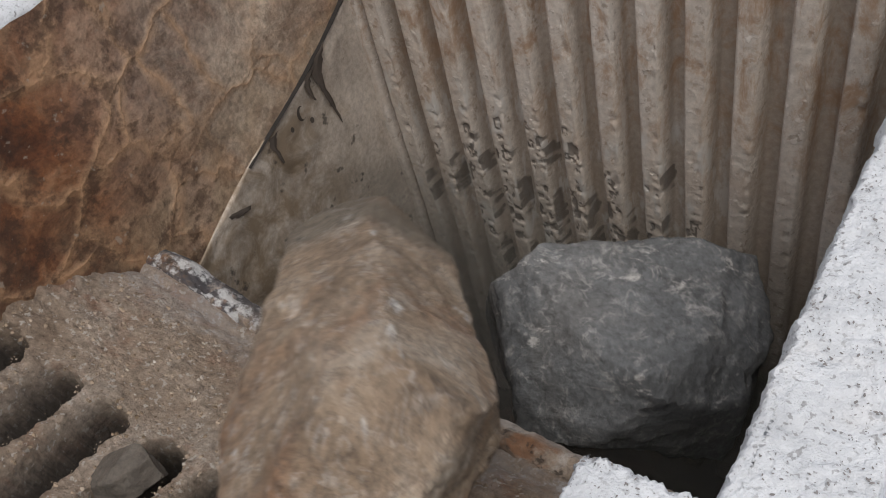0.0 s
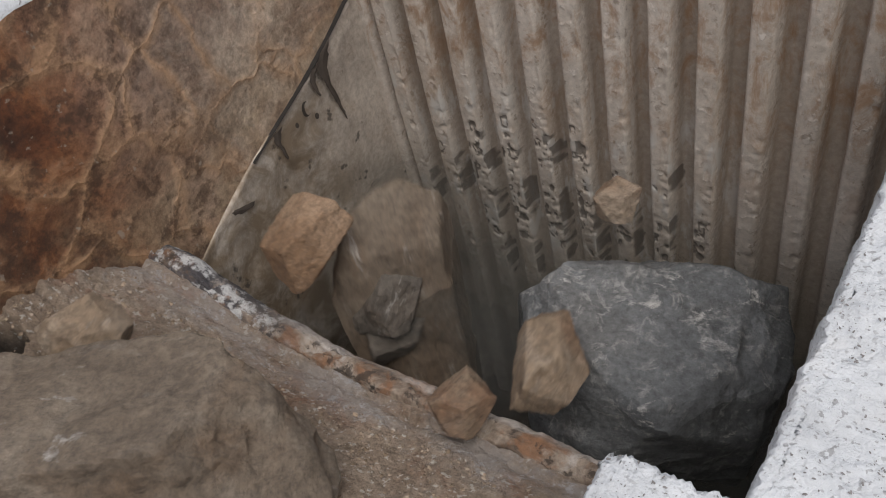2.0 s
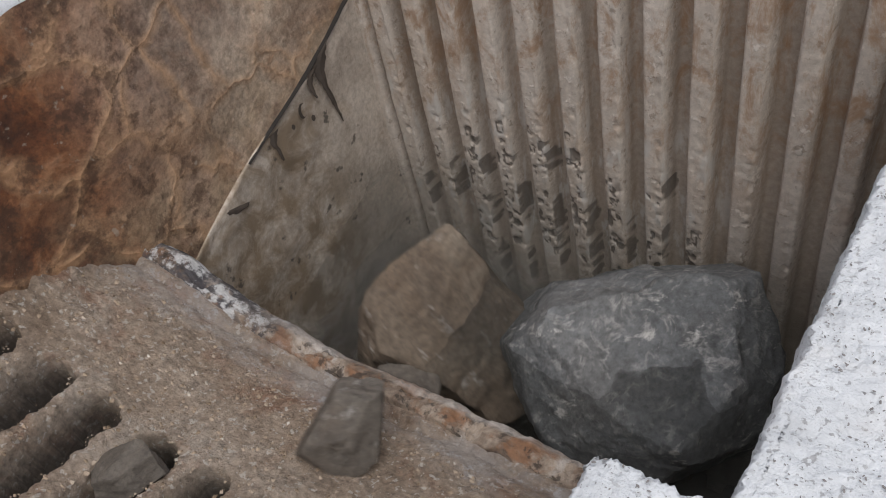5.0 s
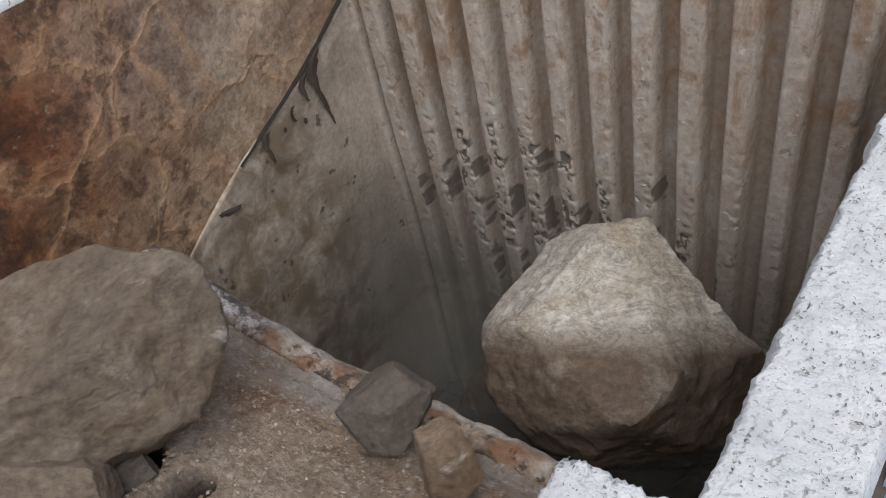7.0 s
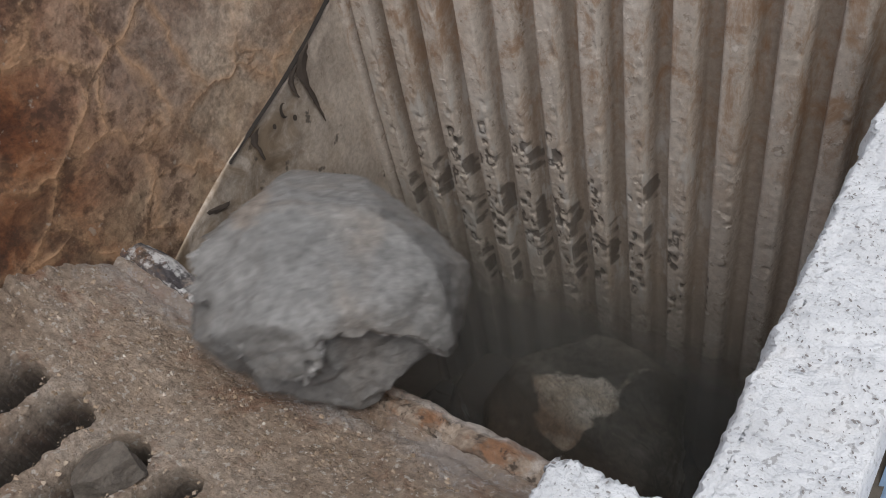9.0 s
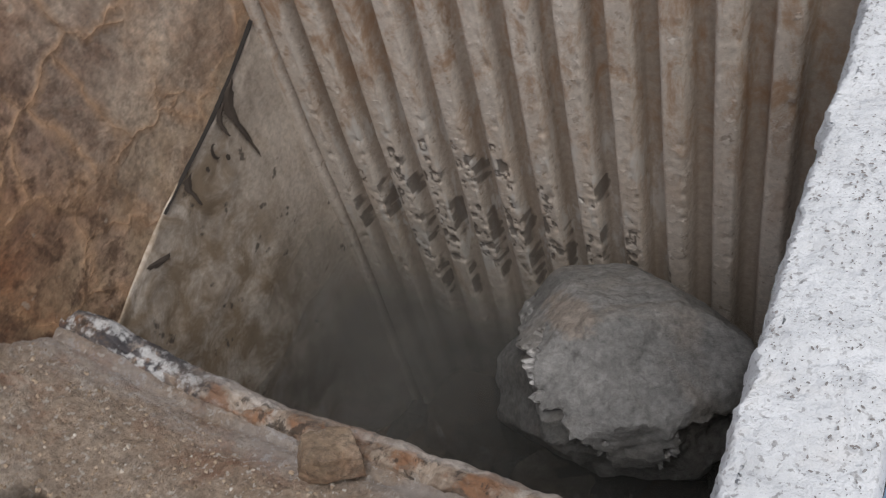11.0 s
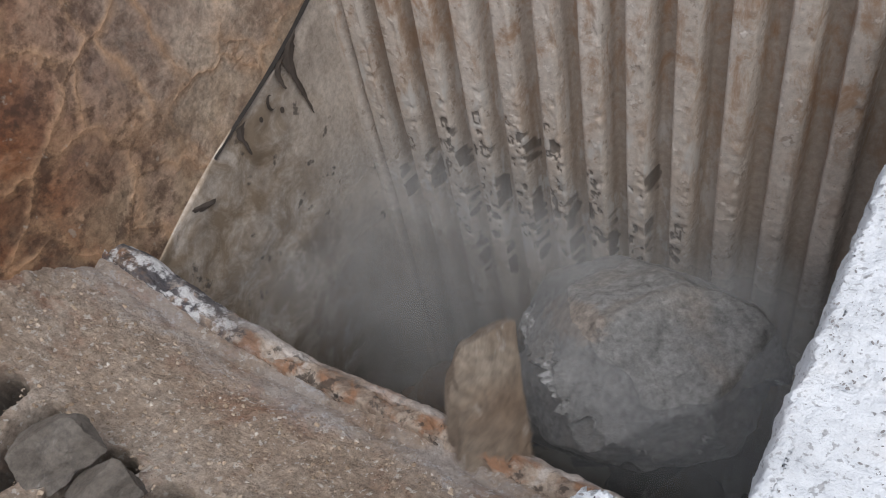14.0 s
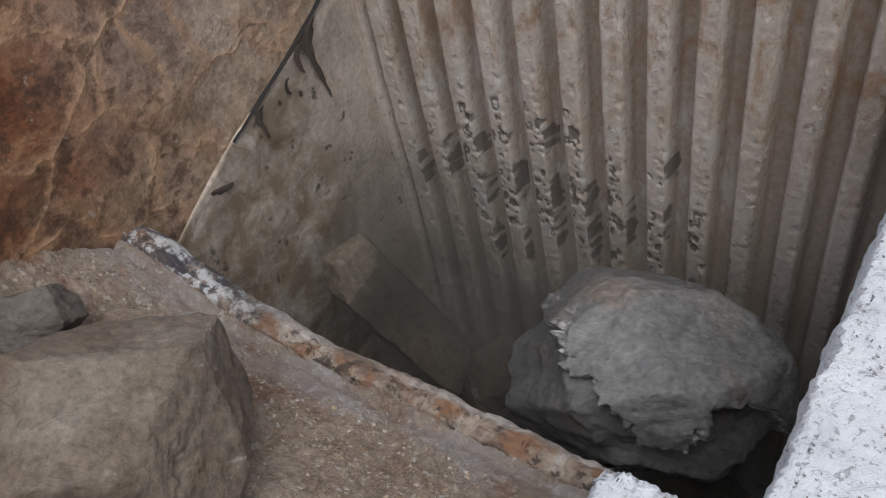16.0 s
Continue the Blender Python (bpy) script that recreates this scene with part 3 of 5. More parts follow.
        z += 0.0035 * fbm(x, y, 8, 70)
        z -= 0.022 * math.exp(-((y + 0.812 + 0.012 * fbm(x, 1, 0, 7)) / 0.012) ** 2) * (0.6 + 0.8 * fbm(x, 2, 0, 11))
        z -= 0.32 * smooth01(-0.016, 0.014, d)
        return (x, y, z)
    xs = steps(-0.06, 1.28, 0.0045)
    bm = grid_mesh(xs, steps(-1.05, -0.78, 0.005), place)
    part("deck_plate", bm, DIRT, deck, "dirt-caked steel deck towards the lip", smooth=True)
    fine_x, fine_y = steps(-0.06, 1.28, 0.0035), steps(-1.5, -1.05, 0.0035)
    bm = grid_mesh(fine_x, fine_y, place)
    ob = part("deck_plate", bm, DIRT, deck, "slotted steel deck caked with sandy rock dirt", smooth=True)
    # mask of the painted slot shade, starting just under the rim
    slot_dark = [smooth01(-0.0125, -0.006, slot_edge(x, y) - 0.06 * smooth01(-1.45, -1.5, y)) for y in fine_y for x in fine_x]
    ob.data.attributes.new("slot_shade", "FLOAT", "POINT").data.foreach_set("value", slot_dark)
    bm = grid_mesh(steps(-0.06, 1.28, 0.03), steps(-4.4, -1.5, 0.03), place)
    part("deck_plate", bm, DIRT, deck, smooth=True)
    # the lip: a rounded, battered weld bar along the edge, dropping into the chamber
    prof = [(-0.845, -0.05), (-0.828, -0.03), (-0.81, 0.02), (-0.79, 0.034), (-0.766, 0.036), (-0.742, 0.026), (-0.726, 0.006), (-0.718, -0.018), (-0.724, -0.05), (-0.735, -0.1), (-0.75, -0.18)]
    def lip(x, k):
        i = min(int(k), len(prof) - 2)
        f = k - i
        y, dz = (prof[i][j] + (prof[i + 1][j] - prof[i][j]) * f for j in (0, 1))
        y = -0.718 + (y + 0.718) * (0.72 if y < -0.718 else 1)
        n = 0.007 * fbm(x, y, dz, 8) + 0.003 * fbm(x, y, dz + 7, 40) - 0.026 * max(0, fbm(x, y, dz + 11, 15) - 0.2) * (1 if y < -0.735 else 0.3)
        z = lip_z(x) + 0.45 * (-0.72 - max(y, -0.9)) * (1 if y < -0.77 else 0.8) + dz * (0.8 if dz > 0 else 1) + n
        return (x, y + 0.6 * n, z)
    bm = grid_mesh(steps(-0.06, 1.33, 0.006), steps(0, len(prof) - 1, 0.2), lip)
    part("weld_lip", bm, LIP, deck, "battered rusty lip with weld scale", smooth=True)
    bm = bmesh.new()
    box(bm, -0.02, 1.33, -4.4, -0.86, -0.6, -0.32)
    part("support_beam", bm, DARK_STEEL, deck)
    tagged(deck, "sloping slotted feed deck caked in sandy dirt", "feed deck")


# ---- snow-covered parapet ----
def parapet():
    wall = empty("parapet")
    bm = bmesh.new()
    box(bm, 1.3, 1.41, -1.3, 0.5, 0.42, 0.595, 0.008)
    part("side_beam", bm, PANEL, wall)
    bm = bmesh.new()
    box(bm, 1.18, 1.3, -1.3, -1.06, 0.42, 0.59, 0.008)
    part("end_beam", bm, PANEL, wall)
    tagged(wall, "steel parapet round the crusher under a snow cap", "parapet", kind="structure")

    def cap(x0, x1, y0, y1, top, seed, name):
        """A cap of granular snow with crumbly, rounded edges."""
        def place(x, y):
            e = 0.005 * fbm(x, y, seed, 15) + 0.0045 * noise.noise(Vector((x, y, seed)) * 75 + Vector((0.3, 0.7, 0)))
            e += (0.0042 if min(x - x0, y1 - y) < 0.02 else 0.0028) * noise.noise(Vector((x * 0.8 + y, y * 1.3 - x, seed)) * 210)
            u = min(x - x0, x1 - x) 
            v = min(y - y0, y1 - y)
            edge = min(u, v)
            drop = 0.05 * (1 - smooth01(-0.002, 0.013, edge)) ** 2
            return (x + (e if x - x0 < 0.02 else 0), y + (e if v < 0.02 else 0), top - drop + 0.006 * fbm(x, y, seed + 5, 12) + 0.6 * e)
        bm = grid_mesh(steps(x0, x0 + 0.03, 0.0016) + steps(x0 + 0.034, x1, 0.0036), steps(y0, y1, 0.0024), place)
        rim = [e for e in bm.edges if e.is_boundary]
        made = bmesh.ops.extrude_edge_only(bm, edges=rim)
        for vert in made["geom"]:
            if isinstance(vert, bmesh.types.BMVert):
                vert.co.z = top - 0.036 - 0.03
        ob = empty(name, (0, 0, 0))
        part("snow_cap", bm, SNOW, ob, smooth=True)
        rng = random.Random(seed)
        grit = bmesh.new()
        for _ in range(int(1500 * (y1 - y0) * (x1 - x0) / 0.13)):
            x, y = rng.uniform(x0 + 0.01, x1 - 0.01), rng.uniform(y0 + 0.01, y1 - 0.01)
            if fbm(x, y, seed + 8, 9) < -0.1:
                continue
            m = Matrix.Translation((x, y, top + 0.004 + 0.006 * fbm(x, y, seed + 5, 12))) @ Euler((0, 0, rng.random() * 6)).to_matrix().to_4x4() @ Matrix.Diagonal((1.5, 0.7, 0.5, 1))
            bmesh.ops.create_icosphere(grit, subdivisions=1, radius=0.0006 + 0.0013 * rng.random() ** 4, matrix=m)
        tagged(part("dark_grit", grit, GRIT_DARK, ob), "dark stone grit blown onto the snow", kind="stuff")
        return ob
    tagged(cap(1.288, 1.42, -1.28, 0.5, 0.635, 3, "snow_drift"), "long cap of grainy white snow flecked with dark grit", "snow")
    tagged(cap(1.165, 1.3, -1.3, -1.035, 0.64, 9, "snow_drift"), "short thick ridge of clean white snow", "snow")
    # snow left on the far wall's top edge
    def ridge(y, a):
        s = math.pi * a
        h = 0.045 + 0.02 * fbm(6, y, 0, 7)
        return (-0.15 + 0.12 * math.cos(s) + 0.01 * fbm(y, a, 3, 14), y, 0.675 + h * math.sin(s) + 0.45 * max(0, -1.5 - y))
    ys = steps(-4.4, 0.25, 0.025)
    bm = grid_mesh([k / 10 for k in range(11)], ys, lambda a, y: ridge(y, a))
    tagged(part("snow_ridge", bm, SNOW, None, smooth=True), "low ridge of snow along the rusty wall top", "snow")


def surroundings():
    bm = grid_mesh(steps(-400, 400, 40), steps(-400, 400, 40), lambda x, y: (x, y, -1.9))
    tagged(part("ground", bm, EARTH, None), "trampled snowy ground round the machine", "ground", kind="structure")
    bm = bmesh.new()
    box(bm, 1.412, 2.3, -0.8, 0.6, 0.47, 0.585, 0.006)
    tagged(part("side_platform", bm, PANEL, None), "pale grey painted steel platform beside the parapet", "platform")
    def fold(u, v):
        return (1.425 + u, v, 0.47 + 0.05 * math.sin(9 * u + 14 * v) + 0.04 * fbm(u, v, 2, 9) - 0.2 * u)
    bm = grid_mesh(steps(0, 0.5, 0.02), steps(-1.3, -0.81, 0.02), fold)
    ob = part("plastic_sheet", bm, TARP_MAT, None, smooth=True)
    mod = ob.modifiers.new("thickness", "SOLIDIFY")
    mod.thickness = 0.004
    tagged(ob, "crumpled blue and white plastic sheet beside the parapet", "plastic sheet")
    bm = bmesh.new()
    box(bm, 1.44, 2.3, -1.4, -0.82, -0.1, 0.26, 0.01)
    tagged(part("side_platform", bm, DARK_STEEL, None), "brown rusty steel platform below the plastic sheet", "platform")
    bm = bmesh.new()
    box(bm, -0.3, 1.6, -0.9, 0.6, -1.9, -1.36)
    tagged(part("crusher_base", bm, DARK_STEEL, None), "dark steel base of the crusher below the jaws", "crusher base")


def grit_material():
    m, nt, b = nodes_of("loose_chips")
    g = nt.nodes.new("ShaderNodeNewGeometry")
    link(nt, ramp(nt, g.outputs["Random Per Island"], [(0.0, (0.2, 0.14, 0.09)), (0.5, (0.36, 0.27, 0.19)), (0.92, (0.43, 0.34, 0.26)), (1.0, (0.56, 0.52, 0.47))]), b.inputs["Base Color"])
    b.inputs["Roughness"].default_value = 0.9
    return m


def deck_grit():
    """Chips and grains lying on the deck and along the lip."""
    rng = random.Random(8)
    verts, faces = [], []
    for _ in range(9000):
        x, y = rng.uniform(0.0, 1.26), rng.uniform(-1.5, -0.85)
        if slot_depth(x, y) > -0.006:
            continue
        r = 0.0009 + 0.0034 * rng.random() ** 6
        z = deck_z(x, y) + 0.012 * fbm(x, y, 0, 6) + 0.006 * fbm(x, y, 4, 26) + 0.2 * r
        z += 0.05 * math.exp(-((x + 0.03) / 0.07) ** 2) * smooth01(-0.75, -0.95, y) * (1 + fbm(x, y, 1, 12))
        k = len(verts)
        a = rng.uniform(0, 6.28)
        for i in range(4):
            q = a + i * 1.57 + rng.uniform(-0.4, 0.4)
            verts.append((x + 1.4 * r * math.cos(q), y + 1.4 * r * math.sin(q), z - 0.5 * r))
        verts.append((x + rng.uniform(-0.6, 0.6) * r, y + rng.uniform(-0.6, 0.6) * r, z + r))
        verts.append((x + rng.uniform(-0.6, 0.6) * r, y + rng.uniform(-0.6, 0.6) * r, z + 0.7 * r))
        faces += [(k, k + 1, k + 4), (k + 1, k + 2, k + 4), (k + 2, k + 3, k + 5), (k + 3, k, k + 5), (k, k + 4, k + 5), (k + 2, k + 5, k + 4)]
    me = bpy.data.meshes.new("grit")
    me.from_pydata(verts, [], faces)
    me.materials.append(grit_material())
    tagged(new("grit", me), "pale and brown rock chips strewn on the deck", "grit", kind="stuff")


jaw_plate()
moving_jaw()
cheek_walls()
right_wall()
feed_deck()
deck_grit()
parapet()
surroundings()


# ---- the stones ----
ROCK_GREYBROWN = rock_material("dusty_grey_stone", (0.16, 0.157, 0.15), (0.22, 0.213, 0.203), (0.29, 0.28, 0.268), (0.24, 0.21, 0.18), 0.5, 0.15, None, True, 0.0, ((0.255, 0.215, 0.18), -0.12, 0.13, 0.045))


def stone(seed, size, cuts, material, label, name="stone", fine=4, ledge=None, hard=70):
    """A broken stone: flat fracture faces (angle round, distance, lean towards +z) with worn edges, then roughened and chipped.
    ledge: a raised cap (centre, half axes, height) that breaks off in a step towards -x and -y."""
    rng = random.Random(seed)
    bm = bmesh.new()
    bmesh.ops.create_icosphere(bm, subdivisions=fine + 1, radius=1.0)
    normals, dists = [], []
    for ang, dist, lean in cuts:
        a, b = radians(ang + rng.uniform(-4, 4)), radians(lean + rng.uniform(-4, 4))
        normals.append((math.cos(a) * math.cos(b), math.sin(a) * math.cos(b), math.sin(b)))
        dists.append(dist)
    for _ in range(7):
        n = Vector((rng.uniform(-1, 1), rng.uniform(-1, 1), rng.uniform(-1, 1))).normalized()
        normals.append(tuple(n))
        dists.append(rng.uniform(0.88, 1.02))
    ways = np.array([tuple(v.co) for v in bm.verts])
    reach = np.clip(ways @ np.array(normals).T / np.array(dists), 0.02, None)
    ball = np.full((len(ways), 1), 1 / 1.5)
    r = (np.concatenate([reach, ball], axis=1) ** hard).sum(axis=1) ** (-1.0 / hard)
    pts = ways * r[:, None]
    lo, hi = pts.min(axis=0), pts.max(axis=0)
    pts = (pts - (lo + hi) / 2) / (hi - lo) * np.array(size)
    off = Vector((seed * 1.7, seed * 0.9, seed * 0.3))
    mean = (size[0] + size[1] + size[2]) / 3
    step = []
    for v, q in zip(bm.verts, pts):
        q = Vector(q)
        s = q / mean
        r = 0.024 * noise.fractal(s * 2.6 + off, 0.8, 2.1, 4) + 0.012 * noise.fractal(s * 10 + off, 0.6, 2.1, 4)
        chip = max(0.0, noise.noise(s * 4.5 - off) - 0.3) * 0.09
        e = 0.0
        if ledge:
            cx, cy, rx, ry, height = ledge
            d = math.hypot((q.x - cx) / rx, (q.y - cy) / ry) + 0.25 * noise.fractal(s * 5 + off, 0.7, 2.1, 4)
            d *= 1 - 0.8 * smooth01(0.0, 0.12, 0.6 * (q.x - cx) + 0.8 * (q.y - cy))
            e = smooth01(0.9, 1.1, d)
            chip += height * smooth01(0.3, 0.75, e)
        step.append(e)
        v.co = q + q.normalized() * mean * (r - chip)
    me = finish(bm, name, material, smooth=True)
    if ledge:
        me.attributes.new("ledge", "FLOAT", "POINT").data.foreach_set("value", step)
    me.set_sharp_from_angle(angle=radians(30))
    ob = new(name, me)
    return tagged(ob, label, "boulder" if name == "boulder" else "stone", group="quarry stones being crushed")


r0 = stone(11, (0.98, 0.37, 0.34), [(75, 0.7, 12), (110, 0.78, 30), (-85, 0.74, 0), (38, 0.64, 0), (-34, 0.68, 0), (5, 0.95, 0), (168, 0.9, 15), (-150, 0.92, 0), (8, 0.72, 40), (60, 0.66, 55), (-60, 0.66, 50), (0, 0.9, -90)], ROCK_VEINED, "large brown wedge-shaped boulder tumbling into the jaws", "boulder", 5)
r1 = stone(23, (0.56, 0.47, 0.46), [(180, 0.97, 0), (84, 0.76, 6), (74, 0.8, 0), (118, 0.97, 0), (0, 0.98, 0), (-24, 0.98, 0), (-100, 0.86, 0), (-132, 1.12, 0), (85, 0.66, 50), (-82, 0.86, 30), (172, 0.88, 36), (20, 0.86, 45), (0, 0.95, -90)], ROCK_GREY, "blue-grey boulder with white scratches wedged between the jaws", "boulder", 5)
r2 = stone(31, (0.62, 0.3, 0.22), [(85, 0.7, 15), (-88, 0.72, -10), (8, 0.86, 0), (172, 0.86, 10), (40, 0.88, 0), (-140, 0.9, 0), (90, 0.55, 75), (-80, 0.62, 55)], ROCK_TAN, "flat tan slab of stone dropping into the crusher", "stone_slab", 4)
r3 = stone(37, (0.64, 0.36, 0.24), [(85, 0.8, 5), (-88, 0.82, 0), (5, 0.95, 10), (40, 0.86, 0), (175, 0.95, 10), (-140, 0.95, 0), (95, 0.62, 56), (-86, 0.7, 26), (-25, 0.85, 25), (0, 0.9, -90)], ROCK_TAN, "big flat tan slab with a broken edge", "stone_slab", 5)
r4 = stone(271, (0.15, 0.14, 0.13), [(92, 0.72, 5), (20, 0.85, 10), (-60, 0.78, 0), (180, 0.8, 8), (-125, 0.85, -10), (60, 0.7, 55), (-70, 0.72, 50), (200, 0.7, 55)], ROCK_BROWN, "round brown stone hopping past the slots", "stone", 4)
r5 = stone(277, (0.11, 0.11, 0.1), [(92, 0.72, 5), (20, 0.85, 10), (-60, 0.78, 0), (180, 0.8, 8), (-125, 0.85, -10), (60, 0.7, 55), (-70, 0.72, 50), (200, 0.7, 55)], ROCK_BROWN, "small brown stone on the lip", "stone", 4)
r6 = stone(41, (0.18, 0.14, 0.12), [(92, 0.72, 5), (20, 0.85, 10), (-60, 0.78, 0), (180, 0.8, 8), (-125, 0.85, -10), (60, 0.7, 55), (-70, 0.72, 50), (200, 0.7, 55)], ROCK_TAN, "small dusty tan stone on the deck", "stone", 4)
r7 = stone(43, (0.15, 0.14, 0.12), [(92, 0.72, 5), (20, 0.85, 10), (-60, 0.78, 0), (180, 0.8, 8), (-125, 0.85, -10), (60, 0.7, 55), (-70, 0.72, 50), (200, 0.7, 55)], ROCK_BROWN, "small brown stone bouncing over the lip", "stone", 4)
r8 = stone(47, (0.25, 0.15, 0.14), [(100, 0.6, 20), (-85, 0.66, 0), (10, 0.85, -10), (165, 0.8, 10), (55, 0.72, 40), (-40, 0.7, 45), (-130, 0.75, 40)], ROCK_DARK, "angular grey-brown stone rolling down the deck", "stone", 4)
r9 = stone(53, (0.19, 0.13, 0.12), [(92, 0.72, 5), (20, 0.85, 10), (-60, 0.78, 0), (180, 0.8, 8), (-125, 0.85, -10), (60, 0.7, 55), (-70, 0.72, 50), (200, 0.7, 55)], ROCK_BROWN, "blocky brown stone on the deck", "stone", 4)
r10 = stone(59, (0.13, 0.14, 0.12), [(92, 0.72, 5), (20, 0.85, 10), (-60, 0.78, 0), (180, 0.8, 8), (-125, 0.85, -10), (60, 0.7, 55), (-70, 0.72, 50), (200, 0.7, 55)], ROCK_DARK, "small dark angular stone on the deck", "stone", 4)
r11 = stone(61, (0.19, 0.15, 0.13), [(100, 0.6, 20), (-85, 0.66, 0), (10, 0.85, -10), (165, 0.8, 10), (55, 0.72, 40), (-40, 0.7, 45), (-130, 0.75, 40)], ROCK_ORANGE, "orange iron-stained angular stone", "stone", 4)
r12 = stone(67, (0.1, 0.09, 0.08), [(92, 0.72, 5), (20, 0.85, 10), (-60, 0.78, 0), (180, 0.8, 8), (-125, 0.85, -10), (60, 0.7, 55), (-70, 0.72, 50), (200, 0.7, 55)], ROCK_BROWN, "small brown stone hopping on the grey boulder", "stone", 4)
r13 = stone(71, (0.17, 0.17, 0.13), [(92, 0.72, 5), (20, 0.85, 10), (-60, 0.78, 0), (180, 0.8, 8), (-125, 0.85, -10), (60, 0.7, 55), (-70, 0.72, 50), (200, 0.7, 55)], ROCK_DARK, "small dark brown stone with pale chips", "stone", 4)
r14 = stone(73, (0.21, 0.19, 0.17), [(92, 0.72, 5), (20, 0.85, 10), (-60, 0.78, 0), (180, 0.8, 8), (-125, 0.85, -10), (60, 0.7, 55), (-70, 0.72, 50), (200, 0.7, 55)], ROCK_TAN, "blocky tan stone with a sharp broken edge", "stone", 4)
r15 = stone(79, (0.19, 0.17, 0.13), [(100, 0.6, 20), (-85, 0.66, 0), (10, 0.85, -10), (165, 0.8, 10), (55, 0.72, 40), (-40, 0.7, 45), (-130, 0.75, 40)], ROCK_BROWN, "rounded brown stone beside the wall", "stone", 4)
r16 = stone(83, (0.18, 0.16, 0.14), [(92, 0.72, 5), (20, 0.85, 10), (-60, 0.78, 0), (180, 0.8, 8), (-125, 0.85, -10), (60, 0.7, 55), (-70, 0.72, 50), (200, 0.7, 55)], ROCK_BROWN, "lumpy brown stone beside the slots", "stone", 4)
r17 = stone(89, (0.23, 0.17, 0.15), [(100, 0.6, 20), (-85, 0.66, 0), (10, 0.85, -10), (165, 0.8, 10), (55, 0.72, 40), (-40, 0.7, 45), (-130, 0.75, 40)], ROCK_DARK, "dark reddish stone sliding on the deck", "stone", 4)
r18 = stone(97, (0.24, 0.15, 0.11), [(85, 0.7, 15), (-88, 0.72, -10), (8, 0.86, 0), (172, 0.86, 10), (40, 0.88, 0), (-140, 0.9, 0), (90, 0.55, 75), (-80, 0.62, 55)], ROCK_DARK, "thick dark-brown flake of stone", "stone", 4)
r19 = stone(101, (0.18, 0.13, 0.11), [(92, 0.72, 5), (20, 0.85, 10), (-60, 0.78, 0), (180, 0.8, 8), (-125, 0.85, -10), (60, 0.7, 55), (-70, 0.72, 50), (200, 0.7, 55)], ROCK_DARK, "small grey-brown stone near the lip", "stone", 4)
r20 = stone(103, (0.14, 0.15, 0.11), [(100, 0.6, 20), (-85, 0.66, 0), (10, 0.85, -10), (165, 0.8, 10), (55, 0.72, 40), (-40, 0.7, 45), (-130, 0.75, 40)], ROCK_DARK, "dark reddish angular stone on the deck", "stone", 4)
r21 = stone(107, (0.19, 0.13, 0.11), [(92, 0.72, 5), (20, 0.85, 10), (-60, 0.78, 0), (180, 0.8, 8), (-125, 0.85, -10), (60, 0.7, 55), (-70, 0.72, 50), (200, 0.7, 55)], ROCK_DARK, "dark grey stone sliding down the deck", "stone", 4)
r22 = stone(113, (0.55, 0.52, 0.46), [(139, 0.8, 6), (36, 0.76, 4), (95, 0.97, 0), (182, 0.98, 0), (-97, 0.86, 0), (-20, 0.96, 0), (-140, 0.96, 0), (120, 0.7, 48), (50, 0.72, 45), (-80, 0.84, 24), (192, 0.82, 32), (-30, 0.86, 40), (0, 0.95, -90)], ROCK_PALE, "pale cream boulder with a darker brown base jammed in the jaws", "boulder", 5)
r23 = stone(127, (0.56, 0.38, 0.25), [(95, 0.8, 5), (-85, 0.82, 0), (10, 0.92, -10), (165, 0.92, 10), (50, 0.84, 0), (100, 0.62, 56), (-80, 0.72, 30), (-35, 0.76, 30), (-140, 0.85, 25), (0, 0.9, -90)], ROCK_TAN, "broad tan boulder sliding over the lip", "boulder", 5)
r24 = stone(131, (0.17, 0.14, 0.12), [(92, 0.72, 5), (20, 0.85, 10), (-60, 0.78, 0), (180, 0.8, 8), (-125, 0.85, -10), (60, 0.7, 55), (-70, 0.72, 50), (200, 0.7, 55)], ROCK_DARK, "small dark stone rolling over the lip", "stone", 4)
r25 = stone(137, (0.1, 0.14, 0.1), [(100, 0.6, 20), (-85, 0.66, 0), (10, 0.85, -10), (165, 0.8, 10), (55, 0.72, 40), (-40, 0.7, 45), (-130, 0.75, 40)], ROCK_BROWN, "small brown upright chip", "stone", 4)
r26 = stone(139, (0.2, 0.13, 0.1), [(92, 0.72, 5), (20, 0.85, 10), (-60, 0.78, 0), (180, 0.8, 8), (-125, 0.85, -10), (60, 0.7, 55), (-70, 0.72, 50), (200, 0.7, 55)], ROCK_DARK, "grey-brown stone on the slots", "stone", 4)
r27 = stone(149, (0.2, 0.1, 0.1), [(85, 0.7, 15), (-88, 0.72, -10), (8, 0.86, 0), (172, 0.86, 10), (40, 0.88, 0), (-140, 0.9, 0), (90, 0.55, 75), (-80, 0.62, 55)], ROCK_TAN, "tan flake beside the slots", "stone", 4)
r28 = stone(151, (0.58, 0.48, 0.46), [(95, 0.84, 12), (50, 0.86, 5), (0, 0.94, 0), (-40, 0.9, 0), (-88, 0.88, 0), (-128, 0.92, 5), (178, 0.94, 10), (140, 0.86, 10), (165, 0.8, 48), (75, 0.74, 58), (-20, 0.78, 56), (-100, 0.78, 48), (0, 0.95, -90)], ROCK_GREYBROWN, "grey dusty boulder with a crusted brown edge stuck in the jaws", "boulder", 5, ledge=(-0.03, 0.06, 0.18, 0.2, 0.08))
